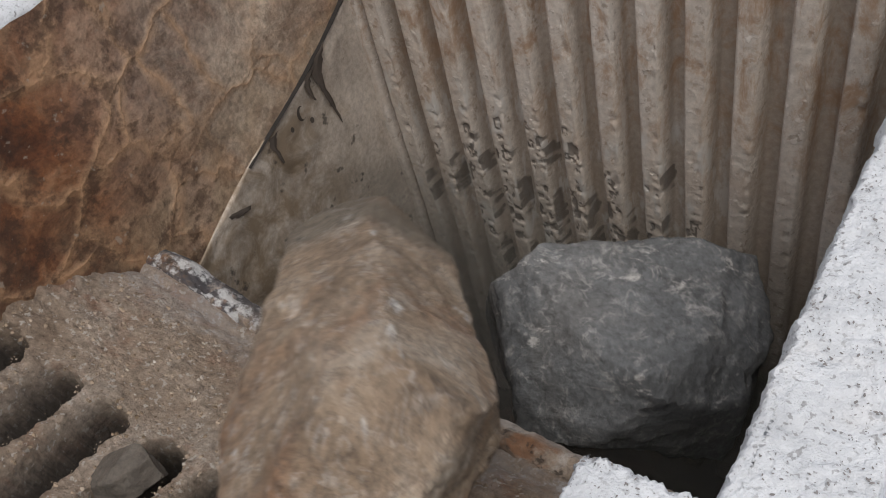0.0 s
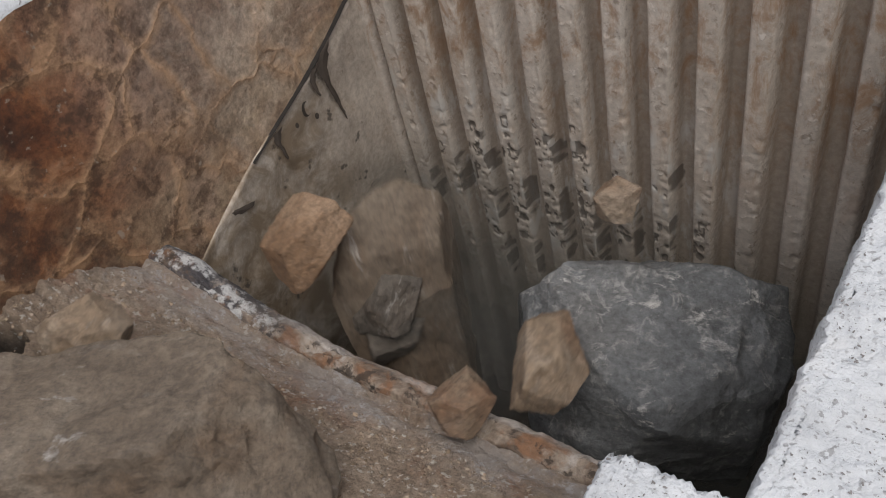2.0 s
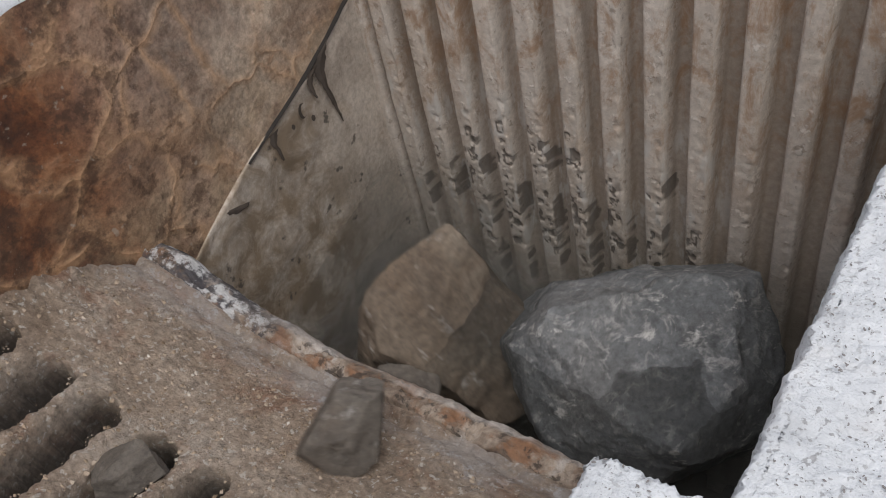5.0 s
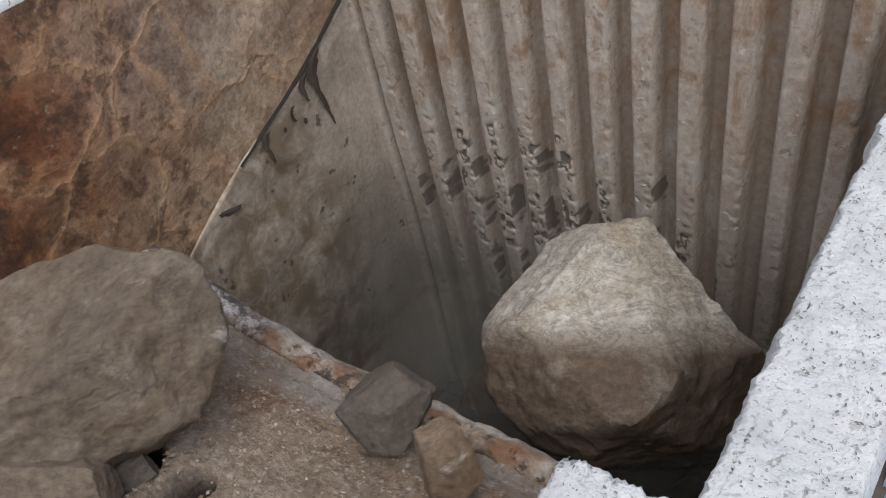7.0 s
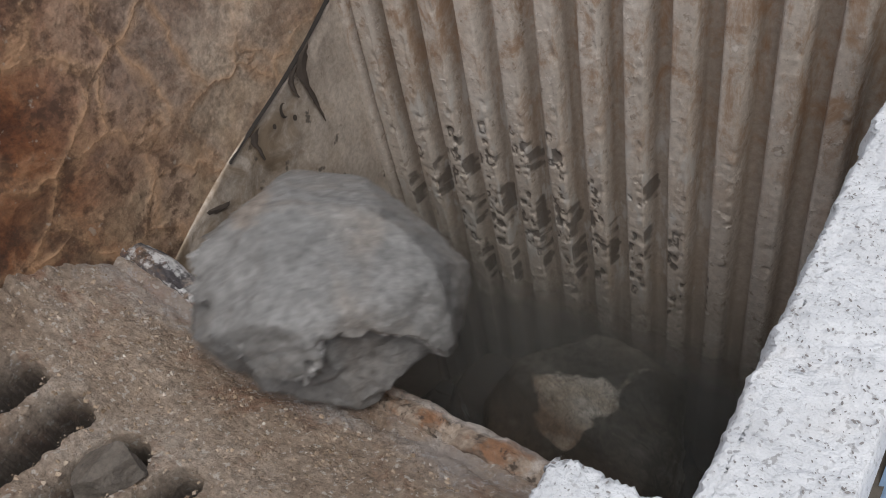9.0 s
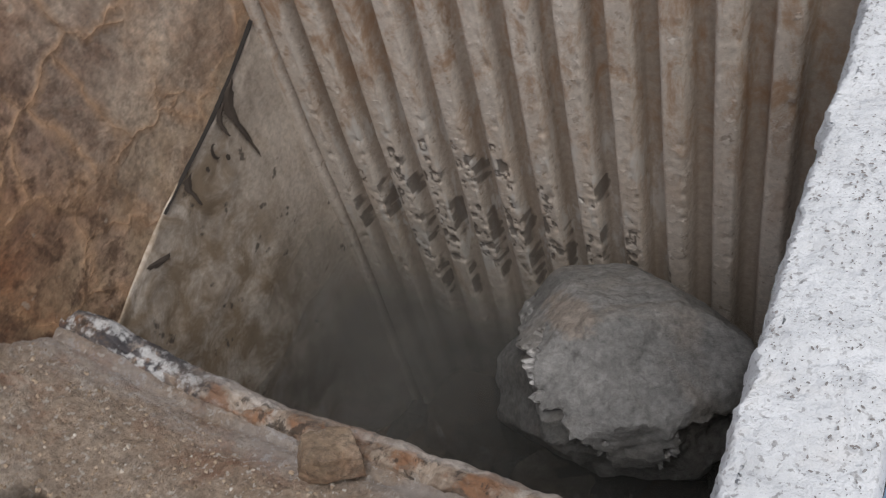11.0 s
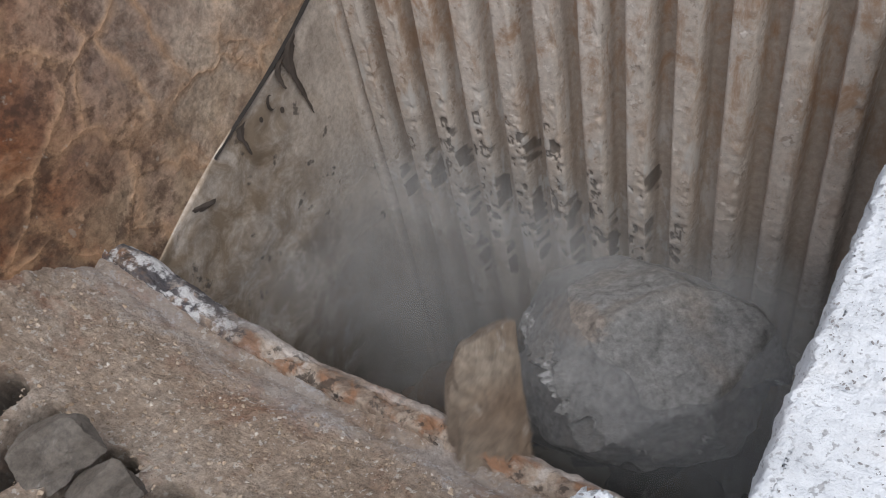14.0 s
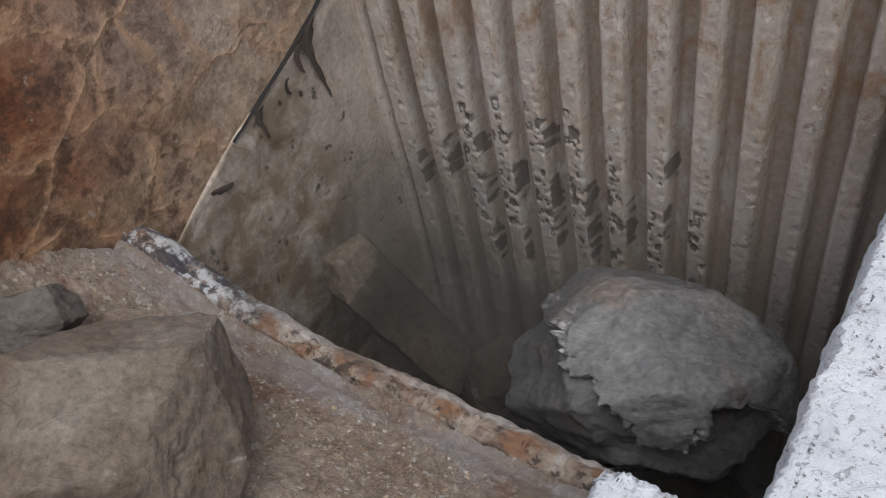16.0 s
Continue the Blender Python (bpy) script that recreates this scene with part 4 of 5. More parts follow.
r29 = stone(157, (0.46, 0.16, 0.11), [(85, 0.7, 15), (-88, 0.72, -10), (8, 0.86, 0), (172, 0.86, 10), (40, 0.88, 0), (-140, 0.9, 0), (90, 0.55, 75), (-80, 0.62, 55)], ROCK_DARK, "flat dark-brown slab tipping over the lip", "stone_slab", 4)
r30 = stone(163, (0.12, 0.18, 0.11), [(92, 0.72, 5), (20, 0.85, 10), (-60, 0.78, 0), (180, 0.8, 8), (-125, 0.85, -10), (60, 0.7, 55), (-70, 0.72, 50), (200, 0.7, 55)], ROCK_BROWN, "brown stone bouncing off the boulder", "stone", 4)
r31 = stone(167, (0.12, 0.09, 0.08), [(100, 0.6, 20), (-85, 0.66, 0), (10, 0.85, -10), (165, 0.8, 10), (55, 0.72, 40), (-40, 0.7, 45), (-130, 0.75, 40)], ROCK_BROWN, "small brown chip at the lip", "stone", 4)
r32 = stone(173, (0.46, 0.38, 0.3), [(92, 0.72, 5), (20, 0.85, 10), (-60, 0.78, 0), (180, 0.8, 8), (-125, 0.85, -10), (60, 0.7, 55), (-70, 0.72, 50), (200, 0.7, 55)], ROCK_BROWN, "large dusty brown boulder flying over the lip", "boulder", 5)
r33 = stone(179, (0.27, 0.1, 0.07), [(85, 0.7, 15), (-88, 0.72, -10), (8, 0.86, 0), (172, 0.86, 10), (40, 0.88, 0), (-140, 0.9, 0), (90, 0.55, 75), (-80, 0.62, 55)], ROCK_DARK, "long thin dark flake of stone", "stone", 4)
r34 = stone(181, (0.14, 0.11, 0.09), [(92, 0.72, 5), (20, 0.85, 10), (-60, 0.78, 0), (180, 0.8, 8), (-125, 0.85, -10), (60, 0.7, 55), (-70, 0.72, 50), (200, 0.7, 55)], ROCK_TAN, "small tan stone past the lip", "stone", 4)
r35 = stone(191, (0.17, 0.15, 0.1), [(92, 0.72, 5), (20, 0.85, 10), (-60, 0.78, 0), (180, 0.8, 8), (-125, 0.85, -10), (60, 0.7, 55), (-70, 0.72, 50), (200, 0.7, 55)], ROCK_ORANGE, "orange stone falling past the liner", "stone", 4)
r36 = stone(193, (0.11, 0.11, 0.08), [(100, 0.6, 20), (-85, 0.66, 0), (10, 0.85, -10), (165, 0.8, 10), (55, 0.72, 40), (-40, 0.7, 45), (-130, 0.75, 40)], ROCK_DARK, "small dark stone on the boulder", "stone", 4)
r37 = stone(197, (0.16, 0.11, 0.08), [(85, 0.7, 15), (-88, 0.72, -10), (8, 0.86, 0), (172, 0.86, 10), (40, 0.88, 0), (-140, 0.9, 0), (90, 0.55, 75), (-80, 0.62, 55)], ROCK_DARK, "dark stone slab sliding by the wall", "stone", 4)
r38 = stone(199, (0.15, 0.13, 0.08), [(92, 0.72, 5), (20, 0.85, 10), (-60, 0.78, 0), (180, 0.8, 8), (-125, 0.85, -10), (60, 0.7, 55), (-70, 0.72, 50), (200, 0.7, 55)], ROCK_ORANGE, "orange flake with a pale face", "stone", 4)
r39 = stone(211, (0.32, 0.14, 0.1), [(85, 0.7, 15), (-88, 0.72, -10), (8, 0.86, 0), (172, 0.86, 10), (40, 0.88, 0), (-140, 0.9, 0), (90, 0.55, 75), (-80, 0.62, 55)], ROCK_TAN, "long light-brown stone over the lip", "stone", 4)
r40 = stone(223, (0.36, 0.18, 0.12), [(85, 0.7, 15), (-88, 0.72, -10), (8, 0.86, 0), (172, 0.86, 10), (40, 0.88, 0), (-140, 0.9, 0), (90, 0.55, 75), (-80, 0.62, 55)], ROCK_TAN, "dusty tan slab dropping along the wall", "stone_slab", 4)
r41 = stone(227, (0.13, 0.09, 0.08), [(92, 0.72, 5), (20, 0.85, 10), (-60, 0.78, 0), (180, 0.8, 8), (-125, 0.85, -10), (60, 0.7, 55), (-70, 0.72, 50), (200, 0.7, 55)], ROCK_BROWN, "small tan stone skipping over the lip", "stone", 4)
r42 = stone(229, (0.13, 0.2, 0.12), [(100, 0.6, 20), (-85, 0.66, 0), (10, 0.85, -10), (165, 0.8, 10), (55, 0.72, 40), (-40, 0.7, 45), (-130, 0.75, 40)], ROCK_DARK, "dark upright stone over the lip", "stone", 4)
r43 = stone(233, (0.54, 0.2, 0.09), [(85, 0.7, 15), (-88, 0.72, -10), (8, 0.86, 0), (172, 0.86, 10), (40, 0.88, 0), (-140, 0.9, 0), (90, 0.55, 75), (-80, 0.62, 55)], ROCK_TAN, "long flat slab sliding off the deck", "stone_slab", 5)
r44 = stone(239, (0.26, 0.19, 0.16), [(92, 0.72, 5), (20, 0.85, 10), (-60, 0.78, 0), (180, 0.8, 8), (-125, 0.85, -10), (60, 0.7, 55), (-70, 0.72, 50), (200, 0.7, 55)], ROCK_DARK, "dark lumpy stone on the deck", "stone", 4)
r45 = stone(241, (0.41, 0.32, 0.28), [(92, 0.82, 10), (15, 0.95, 0), (-88, 0.88, 0), (178, 0.95, 0), (-140, 0.95, 0), (135, 0.92, 0), (75, 0.7, 50), (-60, 0.76, 40), (150, 0.75, 45), (5, 0.74, 25), (20, 0.8, 60)], ROCK_TAN, "big tan boulder riding down the deck", "boulder", 5)
r46 = stone(251, (0.16, 0.11, 0.1), [(92, 0.72, 5), (20, 0.85, 10), (-60, 0.78, 0), (180, 0.8, 8), (-125, 0.85, -10), (60, 0.7, 55), (-70, 0.72, 50), (200, 0.7, 55)], ROCK_DARK, "small dark reddish-grey stone behind the boulder", "stone", 4)
r47 = stone(257, (0.13, 0.09, 0.09), [(100, 0.6, 20), (-85, 0.66, 0), (10, 0.85, -10), (165, 0.8, 10), (55, 0.72, 40), (-40, 0.7, 45), (-130, 0.75, 40)], ROCK_DARK, "dark stone stuck in a slot of the deck", "stone", 4)


# ---- dust hanging in the chamber, and dark veils that paint in its shade ----
def dust_shade_material(name, thick, seed, tone, spread):
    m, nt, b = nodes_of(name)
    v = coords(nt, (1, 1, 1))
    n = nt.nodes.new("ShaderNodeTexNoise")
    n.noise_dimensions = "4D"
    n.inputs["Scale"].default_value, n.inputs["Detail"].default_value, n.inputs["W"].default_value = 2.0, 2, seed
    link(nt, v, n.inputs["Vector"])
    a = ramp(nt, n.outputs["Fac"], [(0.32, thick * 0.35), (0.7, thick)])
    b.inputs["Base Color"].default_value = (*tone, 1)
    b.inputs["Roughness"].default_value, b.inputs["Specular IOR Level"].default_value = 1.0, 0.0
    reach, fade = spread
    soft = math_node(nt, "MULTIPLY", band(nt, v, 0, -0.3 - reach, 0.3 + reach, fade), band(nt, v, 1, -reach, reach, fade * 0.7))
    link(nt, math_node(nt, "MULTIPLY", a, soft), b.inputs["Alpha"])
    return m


def dust_shade_veil(level, thick, seed, tone, spread, label):
    """One drifting layer, for the pale dust and for the painted shade, from wall to wall, with a rolling surface."""
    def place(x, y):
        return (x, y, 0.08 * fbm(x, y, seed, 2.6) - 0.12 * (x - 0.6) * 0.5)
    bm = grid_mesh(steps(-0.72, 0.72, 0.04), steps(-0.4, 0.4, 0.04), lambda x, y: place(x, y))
    ob = part("dust_shade_haze", bm, dust_shade_material("rock_dust_and_shade", thick, seed, tone, spread), None, smooth=True)
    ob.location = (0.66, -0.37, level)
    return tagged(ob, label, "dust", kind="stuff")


# the two dark veils put the chamber's deep shade in as near-black layers
DEPTH_SHADE, PALE_DUST = (0.045, 0.045, 0.041), (0.25, 0.25, 0.248)
shade_veils = [dust_shade_veil(z, thick, 4.0 + 3 * k, DEPTH_SHADE, (0.15, 0.22), "thin dark veil painting in the shade between the jaws")
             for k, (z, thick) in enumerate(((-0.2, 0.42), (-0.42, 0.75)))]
pale_haze = dust_shade_veil(-0.9, 0.5, 15.0, PALE_DUST, (0.2, 0.24), "drifting cloud of pale grey rock dust")


def motions():
    walk(r0, [(0, pose(0.684, -0.879, 0.326, 14, 18, 131)), (0.1, pose(0.698, -0.730, 0.228, 19, 8, 120)), (0.2, pose(0.779, -0.512, 0.192, 28, 5, 101)), (0.3, pose(0.862, -0.401, 0.187, 35, -10, 72)), (0.4, pose(0.880, -0.365, 0.187, 40, -22, 55)), (0.5, pose(0.870, -0.387, 0.096, 35, -23, 52)), (0.6, pose(0.842, -0.404, 0.005, 32, -19, 47)), (0.8, pose(0.816, -0.430, -0.094, 29, -4, 41)), (1, pose(0.767, -0.374, -0.046, 24, 10, 40)), (1.2, pose(0.785, -0.333, -0.027, 24, 18, 36)), (1.4, pose(0.704, -0.334, -0.062, 33, 49, 47)), (1.5, pose(0.697, -0.214, -0.061, 77, 51, 113)), (1.6, pose(0.591, -0.157, 0.001, 69, 48, 118)), (1.75, pose(0.427, -0.278, -0.186, 55, 44, 119)), (1.87, pose(0.274, -0.307, -0.755, 55, 44, 119)), (1.95, pose(0.150, -0.330, -1.220, 55, 44, 119)), (16, pose(0.150, -0.330, -1.220, 55, 44, 119))])
    walk(r1, [(0, pose(0.901, -0.410, -0.158, 35, 7, 36)), (0.3, pose(0.941, -0.411, -0.249, 43, 10, 32)), (1.2, pose(0.943, -0.419, -0.316, 43, 10, 32)), (1.45, pose(0.909, -0.433, -0.296, 43, 3, 32)), (1.6, pose(0.907, -0.457, -0.286, 50, -8, 67)), (1.8, pose(0.927, -0.448, -0.287, 51, -7, 65)), (2, pose(0.922, -0.407, -0.224, 38, 3, 28)), (2.2, pose(0.935, -0.411, -0.230, 43, 6, 31)), (2.4, pose(0.911, -0.411, -0.223, 39, 3, 34)), (2.6, pose(0.924, -0.411, -0.214, 42, 13, 29)), (3, pose(0.947, -0.401, -0.212, 43, 17, 31)), (3.5, pose(0.955, -0.394, -0.215, 44, 19, 34)), (4, pose(0.941, -0.401, -0.209, 44, 16, 34)), (4.4, pose(0.954, -0.391, -0.205, 44, 12, 38)), (4.5, pose(0.948, -0.401, -0.233, 53, -2, 58)), (4.6, pose(0.958, -0.393, -0.218, 51, -2, 55)), (4.7, pose(0.947, -0.394, -0.203, 44, 15, 35)), (5.1, pose(0.934, -0.386, -0.302, 54, -5, 47)), (5.52, pose(0.877, -0.327, -0.784, 54, -5, 47)), (5.8, pose(0.830, -0.278, -1.179, 54, -5, 47)), (16, pose(0.830, -0.278, -1.179, 54, -5, 47))])
    walk(r2, [(0, pose(0.130, -1.780, 0.621, 21, 18, 23)), (0.8, pose(0.130, -1.780, 0.621, 21, 18, 23)), (1.2, pose(0.227, -1.050, 0.256, 21, 18, 23)), (1.3, pose(0.236, -0.918, 0.234, 22, 15, 26)), (1.4, pose(0.273, -0.779, 0.220, 23, 12, 30)), (1.5, pose(0.384, -0.497, 0.011, 47, 41, 55)), (1.6, pose(0.466, -0.428, 0.001, -6, 54, -42)), (1.8, pose(0.374, -0.440, -0.044, -22, 78, -74)), (2, pose(0.396, -0.499, -0.205, 13, 73, -31)), (2.15, pose(0.403, -0.349, -0.718, 13, 73, -31)), (2.25, pose(0.410, -0.226, -1.139, 13, 73, -31)), (16, pose(0.410, -0.226, -1.139, 13, 73, -31))])
    walk(r3, [(0, pose(0.409, -1.780, 0.554, 14, 6, 36)), (1.3, pose(0.409, -1.780, 0.554, 14, 6, 36)), (1.8, pose(0.401, -1.256, 0.298, 14, 6, 36)), (2, pose(0.416, -1.177, 0.282, 14, 5, 38)), (2.2, pose(0.384, -1.117, 0.266, 14, 0, 42)), (2.4, pose(0.341, -1.077, 0.262, 19, -3, 45)), (2.5, pose(0.349, -1.027, 0.249, 19, -1, 44)), (2.6, pose(0.364, -0.941, 0.228, 24, 2, 41)), (2.8, pose(0.338, -0.677, 0.144, 23, 19, 30)), (3, pose(0.394, -0.382, -0.126, 24, 70, -4)), (3.2, pose(0.429, -0.402, -0.137, -2, 69, -37)), (3.5, pose(0.489, -0.491, -0.087, 8, 64, -43)), (3.6, pose(0.483, -0.463, -0.064, 5, 59, -47)), (3.8, pose(0.374, -0.417, -0.164, 20, 56, -18)), (4, pose(0.331, -0.413, -0.239, 38, 60, 7)), (4.2, pose(0.309, -0.417, -0.253, 42, 57, 13)), (4.4, pose(0.264, -0.409, -0.325, 45, 64, 14)), (4.6, pose(0.254, -0.404, -0.367, 53, 67, 23)), (4.7, pose(0.325, -0.534, -0.074, 56, 64, 29)), (5.24, pose(0.745, -0.413, -0.637, 56, 64, 29)), (5.6, pose(1.089, -0.315, -1.098, 56, 64, 29)), (16, pose(1.089, -0.315, -1.098, 56, 64, 29))])
    walk(r4, [(0, pose(0.684, -1.780, 0.497, 43, 10, 32)), (1.3, pose(0.684, -1.780, 0.497, 43, 10, 32)), (1.7, pose(0.253, -1.215, 0.271, 43, 10, 32)), (1.9, pose(0.205, -1.097, 0.256, 44, -4, 47)), (2, pose(0.191, -1.039, 0.256, 43, -11, 54)), (2.2, pose(0.213, -0.784, 0.120, 29, -35, 89)), (2.35, pose(0.464, -0.497, -0.605, 29, -35, 89)), (2.45, pose(0.669, -0.263, -1.198, 29, -35, 89)), (16, pose(0.669, -0.263, -1.198, 29, -35, 89))])
    walk(r5, [(0, pose(0.965, -1.780, 0.482, 43, 10, 32)), (1.3, pose(0.965, -1.780, 0.482, 43, 10, 32)), (1.7, pose(0.692, -1.012, 0.136, 43, 10, 32)), (2, pose(0.742, -0.775, 0.049, 43, -11, 54)), (2.2, pose(0.784, -0.589, -0.053, 29, -35, 89)), (2.38, pose(0.490, -0.381, -0.660, 29, -35, 89)), (2.5, pose(0.249, -0.211, -1.157, 29, -35, 89)), (16, pose(0.249, -0.211, -1.157, 29, -35, 89))])
    walk(r6, [(0, pose(0.139, -2.005, 0.667, 43, 10, 32)), (0.2, pose(0.153, -1.016, 0.215, 43, 10, 32)), (0.4, pose(0.145, -0.980, 0.212, 44, -4, 47)), (0.5, pose(0.137, -0.875, 0.170, 39, -9, 68)), (0.7, pose(0.270, -0.761, 0.106, 29, -4, 95)), (1, pose(0.632, -0.507, -0.566, 29, -4, 95)), (1.2, pose(0.929, -0.299, -1.116, 29, -4, 95)), (16, pose(0.929, -0.299, -1.116, 29, -4, 95))])
    walk(r7, [(0, pose(0.424, -2.005, 0.595, 43, 10, 32)), (0.4, pose(0.424, -2.005, 0.595, 43, 10, 32)), (0.8, pose(0.735, -1.018, 0.159, 43, 10, 32)), (1, pose(0.721, -0.800, 0.081, 43, -11, 54)), (1.2, pose(0.807, -0.619, -0.035, 30, -13, 90)), (1.5, pose(0.820, -0.598, -0.071, 23, -8, 103)), (1.7, pose(0.830, -0.590, -0.096, 17, -11, 111)), (2, pose(0.653, -0.402, -0.712, 17, -11, 111)), (2.2, pose(0.509, -0.247, -1.216, 17, -11, 111)), (16, pose(0.509, -0.247, -1.216, 17, -11, 111))])
    walk(r8, [(0, pose(0.622, -2.005, 0.603, 44, 3, 39)), (1.05, pose(0.622, -2.005, 0.603, 44, 3, 39)), (1.4, pose(0.352, -1.193, 0.233, 44, 3, 39)), (1.5, pose(0.380, -1.155, 0.224, 44, 3, 54)), (1.6, pose(0.443, -0.991, 0.158, 35, -8, 82)), (1.8, pose(0.491, -0.731, 0.066, 10, -13, 120)), (2.05, pose(0.372, -0.513, -0.063, 21, -19, 103)), (2.5, pose(0.379, -0.473, -0.083, 18, -20, 108)), (2.75, pose(0.369, -0.480, -0.241, 11, -23, 118)), (2.9, pose(0.819, -0.324, -0.755, 11, -23, 118)), (3, pose(1.188, -0.196, -1.175, 11, -23, 118)), (16, pose(1.188, -0.196, -1.175, 11, -23, 118))])
    walk(r9, [(0, pose(0.927, -2.005, 0.593, 43, 10, 32)), (1.05, pose(0.927, -2.005, 0.593, 43, 10, 32)), (1.4, pose(0.511, -1.160, 0.213, 43, 10, 32)), (1.5, pose(0.542, -1.086, 0.180, 44, 7, 36)), (1.6, pose(0.591, -1.015, 0.168, 42, -3, 61)), (1.8, pose(0.727, -0.895, 0.123, 30, -13, 90)), (2, pose(0.822, -0.611, 0.016, 18, -20, 108)), (2.2, pose(0.759, -0.389, 0.001, 29, -4, 95)), (2.5, pose(0.617, -0.295, -0.087, 50, 27, 59)), (2.75, pose(0.576, -0.271, -0.287, 49, 24, 62)), (2.9, pose(0.682, -0.278, -0.753, 49, 24, 62)), (3, pose(0.768, -0.284, -1.135, 49, 24, 62)), (16, pose(0.768, -0.284, -1.135, 49, 24, 62))])
    walk(r10, [(0, pose(0.155, -2.230, 0.760, 43, 10, 32)), (1.05, pose(0.155, -2.230, 0.760, 43, 10, 32)), (1.4, pose(0.254, -1.261, 0.272, 43, 10, 32)), (1.5, pose(0.261, -1.253, 0.266, 43, 10, 32)), (1.6, pose(0.223, -1.137, 0.257, 40, -10, 68)), (1.8, pose(0.294, -0.854, 0.158, 18, -20, 108)), (2.1, pose(0.439, -0.519, -0.242, -12, -22, 148)), (2.5, pose(0.469, -0.514, -0.281, -15, -21, 154)), (2.75, pose(0.465, -0.531, -0.387, -19, -20, 158)), (2.9, pose(0.401, -0.367, -0.776, -19, -20, 158)), (3, pose(0.348, -0.232, -1.094, -19, -20, 158)), (16, pose(0.348, -0.232, -1.094, -19, -20, 158))])
    walk(r11, [(0, pose(0.402, -2.230, 0.702, 43, 10, 32)), (1.2, pose(0.402, -2.230, 0.702, 43, 10, 32)), (1.6, pose(0.161, -1.158, 0.295, 43, 10, 32)), (1.8, pose(0.167, -0.993, 0.237, 44, -4, 47)), (2, pose(0.291, -0.626, 0.141, 36, -16, 76)), (2.2, pose(0.276, -0.593, -0.041, 18, -20, 108)), (2.5, pose(0.242, -0.540, -0.095, -4, -24, 139)), (2.7, pose(0.274, -0.545, -0.216, -4, -24, 139)), (2.85, pose(0.689, -0.421, -0.753, -4, -24, 139)), (2.95, pose(1.028, -0.320, -1.193, -4, -24, 139)), (16, pose(1.028, -0.320, -1.193, -4, -24, 139))])
    walk(r12, [(0, pose(0.692, -2.230, 0.675, 43, 10, 32)), (1.2, pose(0.692, -2.230, 0.675, 43, 10, 32)), (1.8, pose(0.742, -0.618, 0.049, 43, 10, 32)), (2, pose(0.796, -0.260, 0.089, 41, -17, 62)), (2.2, pose(0.885, -0.284, 0.032, 19, -30, 105)), (2.4, pose(0.771, -0.309, 0.018, 31, -21, 85)), (2.6, pose(0.799, -0.298, -0.012, 18, -20, 108)), (2.8, pose(0.695, -0.270, -0.008, -12, -22, 149)), (3.1, pose(0.647, -0.269, -0.638, -12, -22, 149)), (3.3, pose(0.608, -0.268, -1.153, -12, -22, 149)), (16, pose(0.608, -0.268, -1.153, -12, -22, 149))])
    walk(r13, [(0, pose(0.899, -2.230, 0.700, 43, 10, 32)), (2.4, pose(0.899, -2.230, 0.700, 43, 10, 32)), (2.8, pose(0.679, -1.087, 0.190, 43, 10, 32)), (3, pose(0.705, -0.919, 0.134, 43, -11, 54)), (3.2, pose(0.772, -0.569, 0.041, 26, -26, 95)), (3.4, pose(0.684, -0.264, -0.001, -12, -22, 149)), (3.7, pose(0.411, -0.238, -0.612, -12, -22, 149)), (3.9, pose(0.187, -0.217, -1.112, -12, -22, 149)), (16, pose(0.187, -0.217, -1.112, -12, -22, 149))])
    walk(r14, [(0, pose(0.118, -2.455, 0.906, 43, 10, 32)), (2.9, pose(0.118, -2.455, 0.906, 43, 10, 32)), (3.3, pose(0.610, -1.144, 0.225, 43, 10, 32)), (3.5, pose(0.558, -1.056, 0.196, 44, 9, 40)), (3.6, pose(0.535, -0.950, 0.159, 42, -4, 61)), (3.8, pose(0.568, -0.713, 0.066, 25, -26, 95)), (4.1, pose(0.732, -0.488, -0.637, 25, -26, 95)), (4.3, pose(0.867, -0.305, -1.212, 25, -26, 95)), (16, pose(0.867, -0.305, -1.212, 25, -26, 95))])
    walk(r15, [(0, pose(0.370, -2.455, 0.805, 43, 10, 32)), (2.9, pose(0.370, -2.455, 0.805, 43, 10, 32)), (3.3, pose(0.175, -1.253, 0.320, 43, 10, 32)), (3.5, pose(0.174, -1.133, 0.287, 44, 3, 40)), (3.6, pose(0.114, -1.008, 0.271, 41, -18, 62)), (3.8, pose(0.253, -0.661, 0.155, 13, -42, 114)), (4.1, pose(0.360, -0.437, -0.574, 13, -42, 114)), (4.3, pose(0.447, -0.253, -1.171, 13, -42, 114)), (16, pose(0.447, -0.253, -1.171, 13, -42, 114))])
    walk(r16, [(0, pose(0.664, -2.455, 0.806, 43, 9, 32)), (3.4, pose(0.664, -2.455, 0.806, 43, 9, 32)), (3.8, pose(0.249, -1.179, 0.267, 43, 9, 32)), (4, pose(0.145, -1.022, 0.261, 43, -11, 54)), (4.2, pose(0.147, -0.956, 0.240, 34, -30, 80)), (4.35, pose(0.221, -0.682, 0.030, -6, -44, 141)), (4.47, pose(0.719, -0.418, -0.608, -6, -44, 141)), (4.55, pose(1.127, -0.201, -1.130, -6, -44, 141)), (16, pose(1.127, -0.201, -1.130, -6, -44, 141))])
